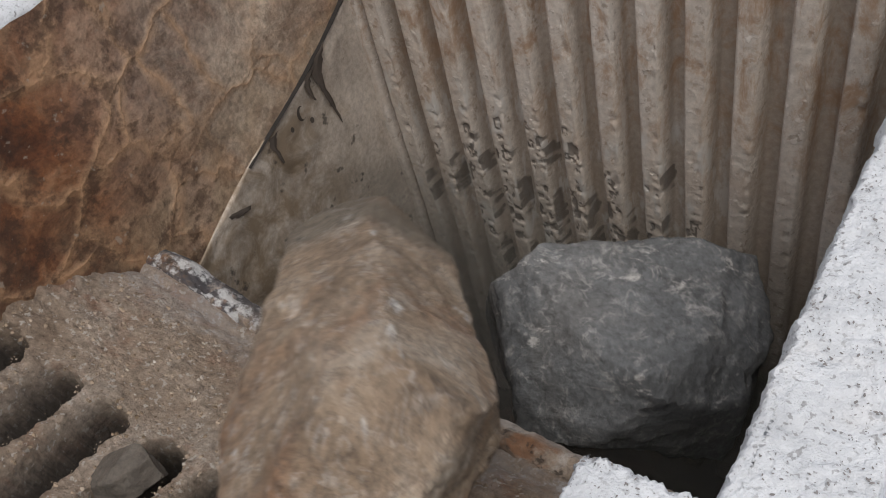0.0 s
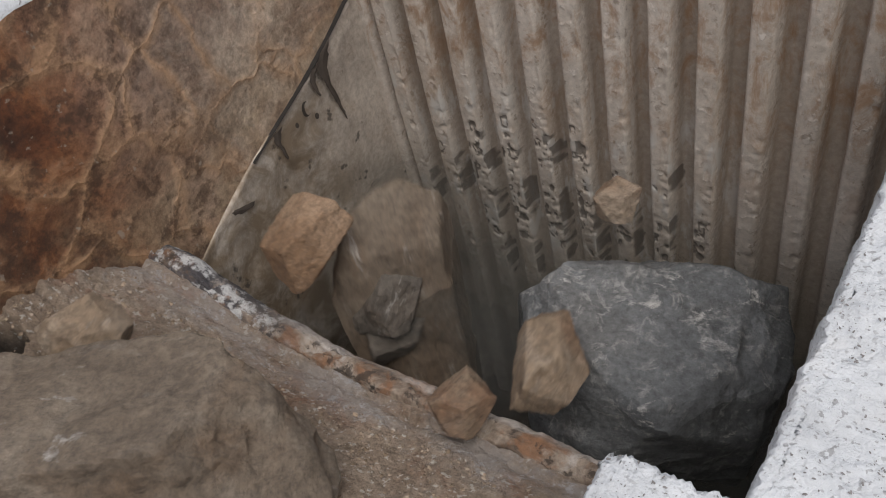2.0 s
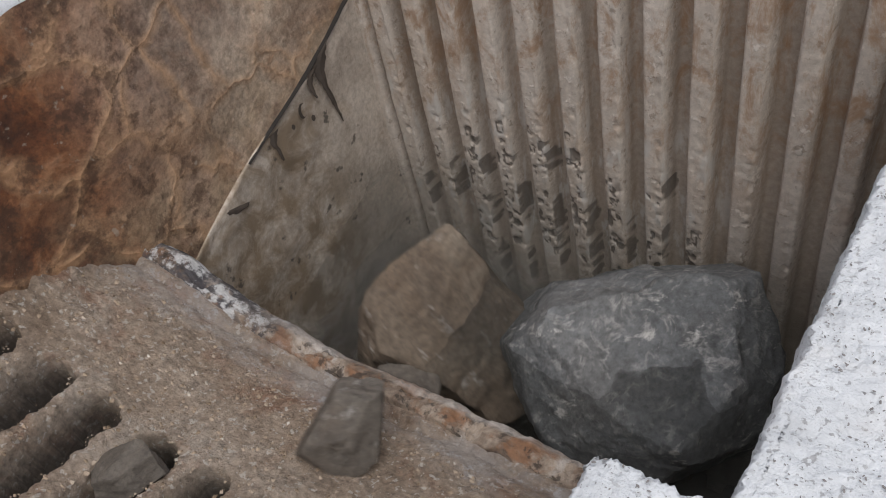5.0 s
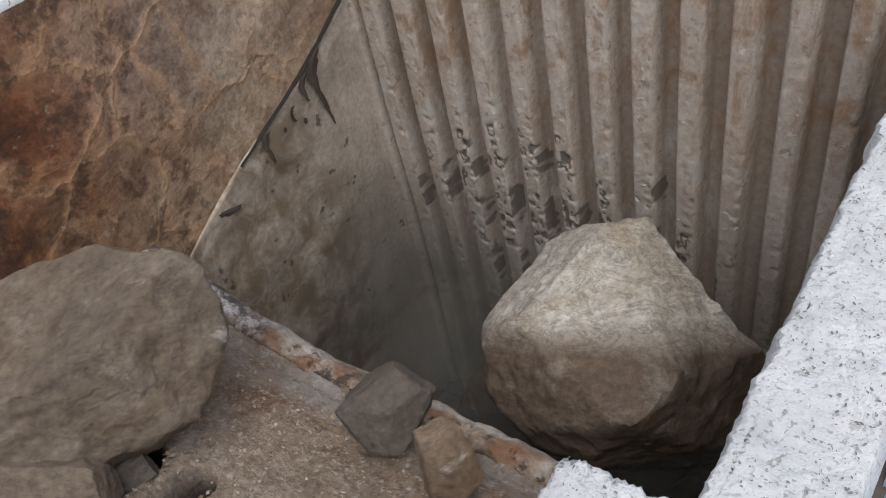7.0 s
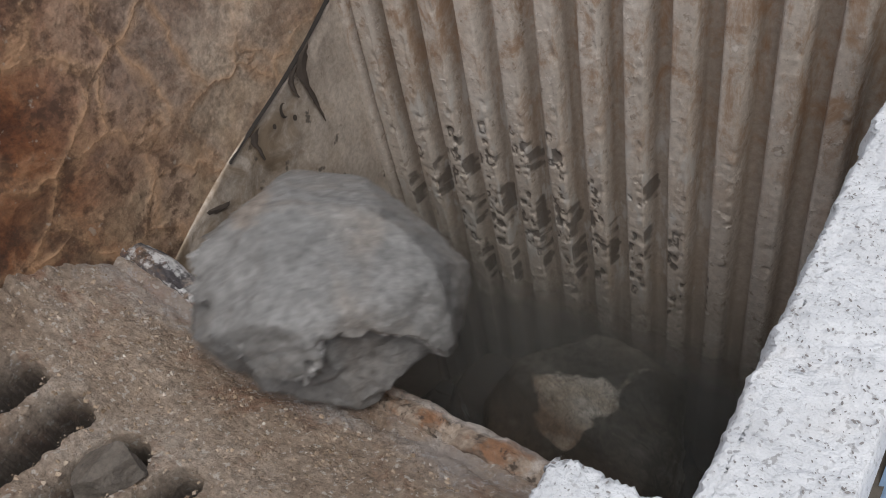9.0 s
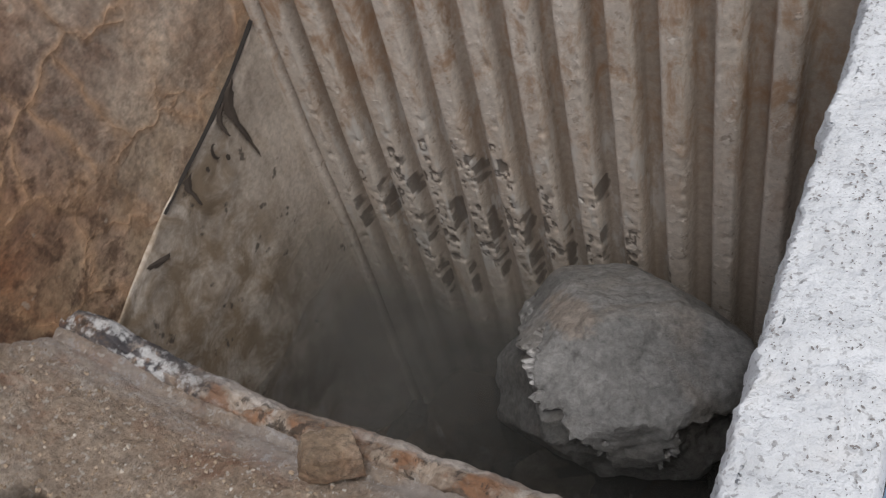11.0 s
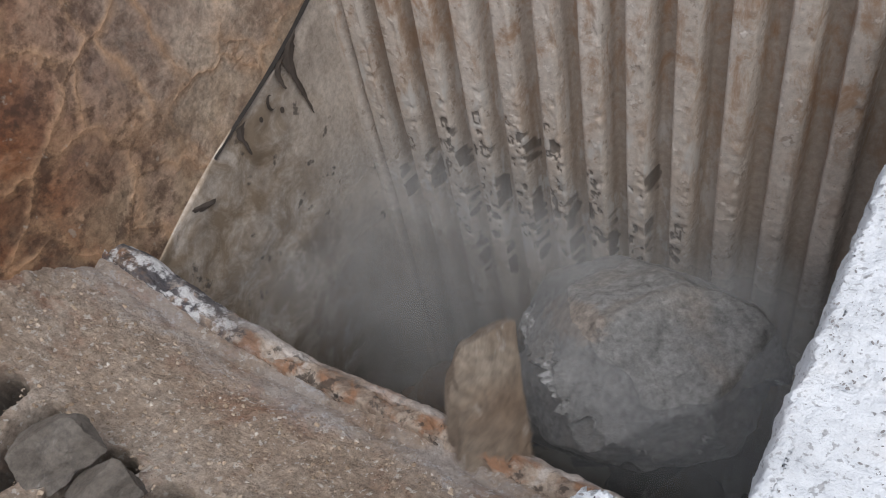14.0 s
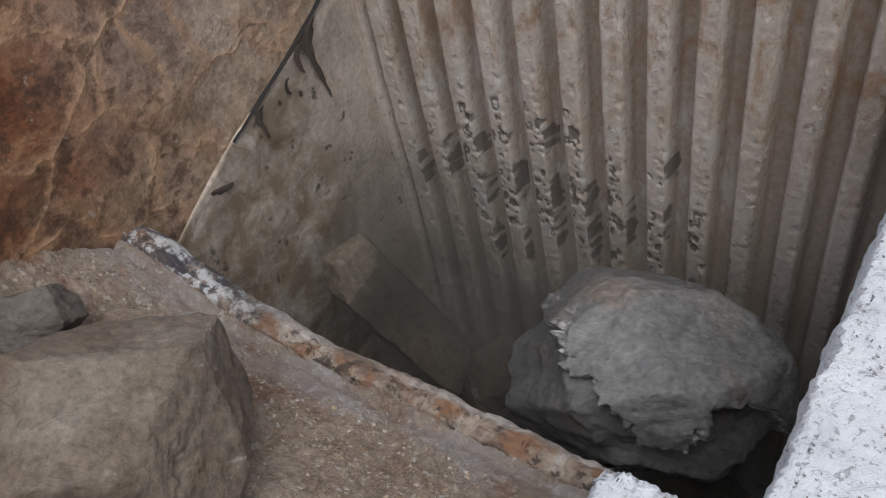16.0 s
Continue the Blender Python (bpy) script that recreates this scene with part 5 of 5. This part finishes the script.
    walk(r17, [(0, pose(0.936, -2.455, 0.811, 43, 9, 32)), (3.45, pose(0.936, -2.455, 0.811, 43, 9, 32)), (3.8, pose(0.502, -1.212, 0.247, 43, 9, 32)), (4, pose(0.452, -1.102, 0.217, 44, 2, 40)), (4.2, pose(0.447, -0.968, 0.167, 43, -11, 54)), (4.35, pose(0.486, -0.614, 0.008, 21, -40, 101)), (4.47, pose(0.607, -0.435, -0.596, 21, -40, 101)), (4.55, pose(0.707, -0.289, -1.090, 21, -40, 101)), (16, pose(0.707, -0.289, -1.090, 21, -40, 101))])
    walk(r18, [(0, pose(0.081, -2.680, 0.994, 44, -5, 47)), (3.9, pose(0.081, -2.680, 0.994, 44, -5, 47)), (4.3, pose(0.326, -1.243, 0.269, 44, -5, 47)), (4.5, pose(0.232, -1.006, 0.205, 44, 6, 36)), (4.6, pose(0.210, -0.841, 0.148, 39, 22, 17)), (4.7, pose(0.331, -0.725, 0.131, 24, 38, -13)), (5, pose(0.306, -0.457, -0.595, 24, 38, -13)), (5.2, pose(0.286, -0.238, -1.189, 24, 38, -13)), (16, pose(0.286, -0.238, -1.189, 24, 38, -13))])
    walk(r19, [(0, pose(0.367, -2.680, 0.896, 43, 9, 33)), (3.9, pose(0.367, -2.680, 0.896, 43, 9, 33)), (4.3, pose(0.744, -1.029, 0.154, 43, 9, 33)), (4.5, pose(0.765, -0.899, 0.115, 44, -5, 47)), (4.7, pose(0.845, -0.764, 0.074, 38, -25, 70)), (5, pose(0.911, -0.523, -0.598, 38, -25, 70)), (5.2, pose(0.966, -0.326, -1.149, 38, -25, 70)), (16, pose(0.966, -0.326, -1.149, 38, -25, 70))])
    walk(r20, [(0, pose(0.642, -2.680, 0.892, 43, 9, 33)), (4, pose(0.642, -2.680, 0.892, 43, 9, 33)), (4.4, pose(0.468, -1.184, 0.224, 43, 9, 33)), (4.5, pose(0.501, -1.116, 0.203, 44, 2, 40)), (4.7, pose(0.547, -1.049, 0.183, 43, -12, 54)), (4.9, pose(0.572, -0.825, 0.042, 28, -36, 90)), (5.2, pose(0.558, -0.522, -0.590, 28, -36, 90)), (5.4, pose(0.546, -0.274, -1.108, 28, -36, 90)), (16, pose(0.546, -0.274, -1.108, 28, -36, 90))])
    walk(r21, [(0, pose(0.963, -2.680, 0.892, 43, 9, 33)), (4.1, pose(0.963, -2.680, 0.892, 43, 9, 33)), (4.5, pose(0.471, -1.195, 0.229, 43, 9, 33)), (4.7, pose(0.555, -1.121, 0.205, 44, 2, 40)), (5, pose(0.629, -0.912, 0.096, 34, -30, 80)), (5.3, pose(0.957, -0.533, -0.621, 34, -30, 80)), (5.5, pose(1.226, -0.222, -1.207, 34, -30, 80)), (16, pose(1.226, -0.222, -1.207, 34, -30, 80))])
    walk(r22, [(0, pose(0.141, -2.905, 1.241, 35, 28, 8)), (5.1, pose(0.141, -2.905, 1.241, 35, 28, 8)), (5.6, pose(0.426, -0.994, 0.299, 35, 28, 8)), (5.9, pose(0.617, -0.544, 0.116, 16, 42, -25)), (6.2, pose(0.873, -0.403, -0.041, 35, 29, 8)), (6.5, pose(0.890, -0.410, -0.114, 42, 15, 27)), (6.8, pose(0.903, -0.403, -0.113, 43, 9, 33)), (7, pose(0.907, -0.411, -0.119, 43, 9, 33)), (7.2, pose(0.876, -0.393, -0.094, 44, 6, 36)), (7.4, pose(0.895, -0.417, -0.115, 44, 9, 33)), (7.5, pose(0.888, -0.418, -0.113, 44, 9, 33)), (7.6, pose(0.848, -0.446, -0.119, 44, 8, 34)), (7.8, pose(0.835, -0.448, -0.120, 44, 6, 36)), (8, pose(0.898, -0.438, -0.091, 43, 15, 30)), (8.2, pose(0.903, -0.414, -0.130, 43, 24, 28)), (8.6, pose(0.878, -0.436, -0.263, 35, 42, 5)), (9.14, pose(0.838, -0.367, -0.760, 35, 42, 5)), (9.5, pose(0.806, -0.310, -1.167, 35, 42, 5)), (16, pose(0.806, -0.310, -1.167, 35, 42, 5))])
    walk(r23, [(0, pose(0.363, -2.905, 1.068, 24, -5, 47)), (6.2, pose(0.363, -2.905, 1.068, 24, -5, 47)), (6.6, pose(0.226, -1.255, 0.359, 24, -5, 47)), (6.8, pose(0.234, -1.170, 0.328, 24, -6, 49)), (7, pose(0.262, -1.111, 0.302, 24, -6, 49)), (7.2, pose(0.306, -0.861, 0.255, 34, 6, 36)), (7.35, pose(0.384, -0.477, -0.154, 54, 47, 39)), (7.45, pose(0.374, -0.370, -0.477, 66, 59, 47)), (7.57, pose(0.380, -0.309, -0.834, 66, 59, 47)), (7.65, pose(0.385, -0.259, -1.126, 66, 59, 47)), (16, pose(0.385, -0.259, -1.126, 66, 59, 47))])
    walk(r24, [(0, pose(0.684, -2.905, 0.998, 43, 9, 33)), (6.4, pose(0.684, -2.905, 0.998, 43, 9, 33)), (6.8, pose(0.692, -1.026, 0.162, 43, 9, 33)), (7, pose(0.687, -0.837, 0.097, 41, -18, 62)), (7.2, pose(0.753, -0.657, -0.018, 13, -43, 114)), (7.5, pose(0.925, -0.410, -0.605, 13, -43, 114)), (7.7, pose(1.065, -0.207, -1.086, 13, -43, 114)), (16, pose(1.065, -0.207, -1.086, 13, -43, 114))])
    walk(r25, [(0, pose(0.901, -2.905, 0.988, 43, 9, 33)), (6.2, pose(0.901, -2.905, 0.988, 43, 9, 33)), (6.6, pose(0.755, -0.994, 0.127, 43, 9, 33)), (6.8, pose(0.793, -0.921, 0.115, 44, 2, 40)), (7, pose(0.835, -0.883, 0.108, 44, -5, 47)), (7.2, pose(0.904, -0.710, 0.011, 34, -31, 80)), (7.5, pose(0.761, -0.482, -0.647, 34, -31, 80)), (7.7, pose(0.645, -0.295, -1.185, 34, -31, 80)), (16, pose(0.645, -0.295, -1.185, 34, -31, 80))])
    walk(r26, [(0, pose(0.129, -3.130, 1.168, 44, 9, 33)), (6.8, pose(0.129, -3.130, 1.168, 44, 9, 33)), (7.3, pose(0.275, -1.315, 0.290, 44, 9, 33)), (7.5, pose(0.293, -1.244, 0.264, 44, 6, 36)), (7.6, pose(0.271, -1.118, 0.232, 44, 2, 40)), (7.8, pose(0.313, -1.059, 0.198, 43, -12, 54)), (8, pose(0.381, -0.751, 0.157, 12, -43, 114)), (8.3, pose(0.295, -0.472, -0.559, 12, -43, 114)), (8.5, pose(0.225, -0.243, -1.144, 12, -43, 114)), (16, pose(0.225, -0.243, -1.144, 12, -43, 114))])
    walk(r27, [(0, pose(0.360, -3.130, 1.094, 43, 9, 33)), (5.9, pose(0.360, -3.130, 1.094, 43, 9, 33)), (6.4, pose(0.284, -1.312, 0.277, 43, 9, 33)), (6.8, pose(0.367, -1.271, 0.247, 44, 6, 36)), (7, pose(0.372, -1.255, 0.239, 44, 6, 37)), (7.15, pose(0.447, -1.061, 0.179, 43, -12, 55)), (7.3, pose(0.599, -0.767, 0.008, 28, -36, 90)), (7.6, pose(0.767, -0.451, -0.603, 28, -36, 90)), (7.8, pose(0.905, -0.191, -1.104, 28, -36, 90)), (16, pose(0.905, -0.191, -1.104, 28, -36, 90))])
    walk(r28, [(0, pose(0.620, -3.130, 1.270, 43, 9, 32)), (8.4, pose(0.620, -3.130, 1.270, 43, 9, 32)), (8.9, pose(0.428, -0.960, 0.264, 43, 9, 32)), (9.3, pose(0.632, -0.505, 0.045, 24, 38, -13)), (9.8, pose(0.896, -0.386, -0.134, 39, 22, 16)), (10.3, pose(0.929, -0.347, -0.190, 43, 11, 29)), (10.5, pose(0.975, -0.354, -0.236, 42, 13, 27)), (10.7, pose(0.949, -0.338, -0.214, 42, 7, 26)), (11, pose(0.961, -0.332, -0.267, 42, 11, 26)), (11.5, pose(0.955, -0.336, -0.274, 43, 14, 18)), (12, pose(0.948, -0.293, -0.298, 44, 13, 28)), (12.5, pose(0.967, -0.322, -0.278, 45, 8, 31)), (13, pose(0.950, -0.308, -0.283, 44, 8, 31)), (13.5, pose(0.943, -0.343, -0.278, 43, 6, 29)), (14, pose(0.936, -0.346, -0.260, 43, 3, 43)), (14.5, pose(0.965, -0.346, -0.258, 42, -2, 55)), (15, pose(0.922, -0.367, -0.286, 43, 6, 42)), (15.5, pose(0.898, -0.366, -0.245, 42, 9, 33)), (15.7, pose(0.857, -0.374, -0.204, 42, -1, 34)), (15.9, pose(0.885, -0.396, -0.242, 35, 13, 28)), (16, pose(0.935, -0.387, -0.252, 31, 18, 27))])
    walk(r29, [(0, pose(0.960, -3.130, 1.095, 43, 9, 32)), (9.5, pose(0.960, -3.130, 1.095, 43, 9, 32)), (10, pose(0.058, -1.137, 0.353, 43, 9, 32)), (10.3, pose(0.108, -0.930, 0.239, 24, 5, 36)), (10.5, pose(0.212, -0.702, 0.168, -13, 28, 70)), (10.7, pose(0.478, -0.469, -0.147, 42, 50, 51)), (10.82, pose(0.482, -0.365, -0.728, 42, 50, 51)), (10.9, pose(0.484, -0.280, -1.203, 42, 50, 51)), (16, pose(0.484, -0.280, -1.203, 42, 50, 51))])
    walk(r30, [(0, pose(0.097, -3.355, 1.291, 43, 9, 32)), (9.5, pose(0.097, -3.355, 1.291, 43, 9, 32)), (10, pose(0.768, -1.016, 0.158, 43, 9, 32)), (10.3, pose(0.794, -0.798, 0.080, 44, 2, 39)), (10.5, pose(0.855, -0.497, -0.052, 47, 23, 46)), (10.7, pose(0.763, -0.231, 0.000, 29, -4, 92)), (10.82, pose(0.670, -0.174, -0.266, 11, -12, 115)), (10.91, pose(0.942, -0.203, -0.759, 11, -12, 115)), (10.97, pose(1.164, -0.228, -1.163, 11, -12, 115)), (16, pose(1.164, -0.228, -1.163, 11, -12, 115))])
    walk(r31, [(0, pose(0.367, -3.355, 1.185, 42, 11, 27)), (10.5, pose(0.367, -3.355, 1.185, 42, 11, 27)), (10.9, pose(0.614, -0.961, 0.103, 42, 11, 27)), (11.1, pose(0.625, -0.774, 0.029, 44, -2, 39)), (11.3, pose(0.755, -0.456, -0.068, 24, -38, 89)), (11.6, pose(0.749, -0.379, -0.647, 24, -38, 89)), (11.8, pose(0.744, -0.316, -1.122, 24, -38, 89)), (16, pose(0.744, -0.316, -1.122, 24, -38, 89))])
    walk(r32, [(0, pose(0.699, -3.355, 1.291, 37, 25, 7)), (10.7, pose(0.699, -3.355, 1.291, 37, 25, 7)), (11.2, pose(-0.100, -0.976, 0.390, 37, 25, 7)), (11.4, pose(0.220, -0.806, 0.418, 41, 19, 13)), (11.5, pose(0.292, -0.682, 0.326, 43, 13, 20)), (11.6, pose(0.345, -0.475, 0.159, 45, 5, 35)), (11.7, pose(0.505, -0.275, -0.048, 39, -12, 61)), (11.88, pose(0.405, -0.269, -0.616, 39, -12, 61)), (12, pose(0.324, -0.264, -1.081, 39, -12, 61)), (16, pose(0.324, -0.264, -1.081, 39, -12, 61))])
    walk(r33, [(0, pose(0.960, -3.355, 1.176, 44, 6, 26)), (12.1, pose(0.960, -3.355, 1.176, 44, 6, 26)), (12.6, pose(0.193, -1.020, 0.197, 44, 6, 26)), (12.9, pose(0.321, -0.764, 0.084, 42, 15, 17)), (13, pose(0.498, -0.558, -0.119, 43, -12, 46)), (13.1, pose(0.328, -0.390, -0.033, 22, -29, 93)), (13.4, pose(0.700, -0.292, -0.664, 22, -29, 93)), (13.6, pose(1.004, -0.212, -1.181, 22, -29, 93)), (16, pose(1.004, -0.212, -1.181, 22, -29, 93))])
    walk(r34, [(0, pose(0.103, -3.580, 1.379, 44, 6, 27)), (12.3, pose(0.103, -3.580, 1.379, 44, 6, 27)), (12.7, pose(0.644, -0.888, 0.080, 44, 6, 27)), (12.9, pose(0.671, -0.769, 0.047, 44, -8, 42)), (13.1, pose(0.463, -0.520, -0.070, 31, -33, 77)), (13.4, pose(0.529, -0.399, -0.658, 31, -33, 77)), (13.6, pose(0.583, -0.301, -1.140, 31, -33, 77)), (16, pose(0.583, -0.301, -1.140, 31, -33, 77))])
    walk(r35, [(0, pose(0.427, -3.580, 1.293, 44, 6, 27)), (12.2, pose(0.427, -3.580, 1.293, 44, 6, 27)), (12.7, pose(0.181, -0.992, 0.230, 44, 6, 27)), (12.9, pose(0.210, -0.748, 0.128, 44, -8, 42)), (13, pose(0.297, -0.510, -0.025, 39, -22, 58)), (13.2, pose(0.398, -0.428, -0.231, 17, -41, 100)), (13.35, pose(0.269, -0.329, -0.709, 17, -41, 100)), (13.45, pose(0.163, -0.249, -1.100, 17, -41, 100)), (16, pose(0.163, -0.249, -1.100, 17, -41, 100))])
    walk(r36, [(0, pose(0.663, -3.580, 1.282, 44, 6, 27)), (12.3, pose(0.663, -3.580, 1.282, 44, 6, 27)), (12.7, pose(0.847, -0.759, 0.032, 44, 6, 27)), (12.9, pose(0.987, -0.529, -0.053, 42, -15, 50)), (13, pose(1.092, -0.403, -0.034, 31, -33, 77)), (13.1, pose(1.199, -0.256, -0.210, 8, -43, 113)), (13.4, pose(1.003, -0.223, -0.754, 8, -43, 113)), (13.6, pose(0.843, -0.197, -1.199, 8, -43, 113)), (16, pose(0.843, -0.197, -1.199, 8, -43, 113))])
    walk(r37, [(0, pose(0.944, -3.580, 1.282, 44, 6, 27)), (12.2, pose(0.944, -3.580, 1.282, 44, 6, 27)), (12.7, pose(0.107, -0.950, 0.228, 44, 6, 27)), (13, pose(0.170, -0.823, 0.159, 44, -8, 43)), (13.4, pose(0.277, -1.012, 0.163, 43, -1, 36)), (13.5, pose(0.279, -1.096, 0.191, 43, 6, 29)), (13.7, pose(0.399, -1.124, 0.188, 43, 7, 30)), (14, pose(0.301, -1.155, 0.183, 40, -17, 60)), (14.5, pose(0.267, -1.166, 0.190, 40, -16, 60)), (15.2, pose(0.279, -1.178, 0.198, 40, -18, 62)), (16, pose(0.283, -1.183, 0.199, 39, -18, 63))])
    walk(r38, [(0, pose(0.096, -3.805, 1.478, 43, 6, 29)), (12.9, pose(0.096, -3.805, 1.478, 43, 6, 29)), (13.3, pose(0.220, -0.981, 0.178, 43, 6, 29)), (13.5, pose(0.255, -0.797, 0.103, 40, 19, 14)), (13.7, pose(0.386, -0.503, -0.040, 18, 40, -26)), (14, pose(0.406, -0.383, -0.655, 18, 40, -26)), (14.2, pose(0.423, -0.285, -1.158, 18, 40, -26)), (16, pose(0.423, -0.285, -1.158, 18, 40, -26))])
    walk(r39, [(0, pose(0.425, -3.805, 1.395, 31, -32, 78)), (13.3, pose(0.425, -3.805, 1.395, 31, -32, 78)), (13.7, pose(0.793, -0.904, 0.098, 31, -32, 78)), (13.9, pose(0.813, -0.855, 0.116, 19, -39, 101)), (14, pose(0.807, -0.717, 0.004, 4, -43, 124)), (14.2, pose(0.929, -0.533, -0.002, -39, -19, -160)), (14.5, pose(1.024, -0.368, -0.616, -39, -19, -160)), (14.7, pose(1.103, -0.233, -1.118, -39, -19, -160)), (16, pose(1.103, -0.233, -1.118, -39, -19, -160))])
    walk(r40, [(0, pose(0.675, -3.805, 1.403, 42, 9, 31)), (13.8, pose(0.675, -3.805, 1.403, 42, 9, 31)), (14.3, pose(-0.068, -1.050, 0.344, 42, 9, 31)), (14.5, pose(0.031, -0.879, 0.268, 31, 13, 27)), (14.65, pose(0.159, -0.666, 0.011, 39, 50, 12)), (14.89, pose(0.447, -0.476, -0.665, 39, 50, 12)), (15.05, pose(0.682, -0.322, -1.217, 39, 50, 12)), (16, pose(0.682, -0.322, -1.217, 39, 50, 12))])
    walk(r41, [(0, pose(0.967, -3.805, 1.383, 42, 9, 31)), (13.8, pose(0.967, -3.805, 1.383, 42, 9, 31)), (14.3, pose(0.702, -1.037, 0.137, 42, 9, 31)), (14.5, pose(0.683, -1.012, 0.126, 42, 9, 31)), (14.7, pose(0.642, -0.778, 0.061, 33, -29, 79)), (14.9, pose(0.636, -0.614, -0.096, 4, -43, 127)), (15, pose(0.754, -0.523, -0.164, -22, -38, 166)), (15.3, pose(0.484, -0.384, -0.721, -22, -38, 166)), (15.5, pose(0.262, -0.270, -1.177, -22, -38, 166)), (16, pose(0.262, -0.270, -1.177, -22, -38, 166))])
    walk(r42, [(0, pose(0.151, -4.030, 1.572, 42, 9, 32)), (14.3, pose(0.151, -4.030, 1.572, 42, 9, 32)), (14.7, pose(0.869, -0.912, 0.120, 42, 9, 32)), (14.9, pose(0.901, -0.566, -0.059, 43, -4, 47)), (15, pose(1.013, -0.499, -0.079, 37, -24, 70)), (15.2, pose(0.727, -0.593, -0.192, 3, -43, 127)), (15.5, pose(0.845, -0.387, -0.711, 3, -43, 127)), (15.7, pose(0.942, -0.218, -1.136, 3, -43, 127)), (16, pose(0.942, -0.218, -1.136, 3, -43, 127))])
    walk(r43, [(0, pose(0.374, -4.030, 1.513, 23, 7, 35)), (14.3, pose(0.374, -4.030, 1.513, 23, 7, 35)), (14.7, pose(0.389, -1.258, 0.269, 23, 7, 35)), (14.9, pose(0.446, -1.180, 0.243, 23, 5, 36)), (15, pose(0.471, -1.110, 0.210, 23, 6, 37)), (15.2, pose(0.504, -1.061, 0.209, 22, 7, 35)), (15.4, pose(0.439, -0.896, 0.143, 23, 4, 38)), (15.5, pose(0.446, -0.675, 0.039, -28, 6, 36)), (15.7, pose(0.467, -0.469, -0.122, -8, 37, 32)), (15.9, pose(0.278, -0.364, -0.384, 9, 49, 12)), (16, pose(0.209, -0.322, -0.542, 10, 56, 12))])
    walk(r44, [(0, pose(0.649, -4.030, 1.525, 42, 9, 32)), (14.2, pose(0.649, -4.030, 1.525, 42, 9, 32)), (14.7, pose(0.244, -1.268, 0.298, 42, 9, 32)), (15, pose(0.277, -1.162, 0.251, 43, 3, 39)), (15.2, pose(0.258, -1.079, 0.239, 43, -4, 47)), (15.4, pose(0.214, -0.788, 0.105, 37, -24, 71)), (15.5, pose(0.237, -0.577, -0.158, 20, -39, 102)), (15.71, pose(0.394, -0.428, -0.674, 20, -39, 102)), (15.85, pose(0.522, -0.306, -1.095, 20, -39, 102)), (16, pose(0.522, -0.306, -1.095, 20, -39, 102))])
    walk(r45, [(0, pose(0.903, -4.030, 1.585, 43, 2, 40)), (14.9, pose(0.903, -4.030, 1.585, 43, 2, 40)), (15.4, pose(0.547, -1.351, 0.379, 43, 2, 40)), (15.5, pose(0.556, -1.307, 0.359, 43, 4, 39)), (15.7, pose(0.527, -1.222, 0.321, 42, 5, 37)), (15.9, pose(0.459, -1.172, 0.299, 42, 7, 34)), (16, pose(0.453, -1.164, 0.305, 42, 9, 32))])
    walk(r46, [(0, pose(0.092, -4.255, 1.693, 42, 9, 33)), (15, pose(0.092, -4.255, 1.693, 42, 9, 33)), (15.5, pose(0.170, -1.220, 0.298, 42, 9, 33)), (15.8, pose(0.136, -1.122, 0.270, 43, 2, 40)), (16, pose(0.131, -1.049, 0.240, 42, -1, 43))])
    walk(r47, [(0, pose(0.361, -1.185, 0.163, 43, -10, 54)), (16, pose(0.410, -1.166, 0.152, 41, -11, 55))])
    for k, veil in enumerate(shade_veils):
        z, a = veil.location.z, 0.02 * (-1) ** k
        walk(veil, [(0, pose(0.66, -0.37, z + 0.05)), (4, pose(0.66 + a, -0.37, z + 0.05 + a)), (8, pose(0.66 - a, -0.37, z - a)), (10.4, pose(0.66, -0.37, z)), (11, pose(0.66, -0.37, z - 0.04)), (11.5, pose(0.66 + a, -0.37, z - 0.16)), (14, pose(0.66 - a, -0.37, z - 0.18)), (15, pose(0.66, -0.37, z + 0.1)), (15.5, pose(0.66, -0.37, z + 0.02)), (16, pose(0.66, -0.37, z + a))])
    walk(pale_haze, [(0, pose(0.66, -0.37, -0.98)), (2.4, pose(0.66, -0.37, -0.92)), (3.1, pose(0.66, -0.37, -0.5)), (3.9, pose(0.65, -0.37, -0.2)), (4.5, pose(0.65, -0.37, -0.15)), (5.5, pose(0.66, -0.38, -0.95)), (7.4, pose(0.67, -0.37, -0.85)), (8.2, pose(0.67, -0.37, -0.6)), (10.3, pose(0.66, -0.37, -0.8)), (11, pose(0.66, -0.37, -0.6)), (11.4, pose(0.66, -0.37, -0.34)), (12.2, pose(0.72, -0.37, -0.15)), (13.2, pose(0.76, -0.36, -0.12)), (14.1, pose(0.74, -0.36, -0.18)), (15.1, pose(0.66, -0.37, -0.5)), (16, pose(0.66, -0.37, -0.98))])


motions()
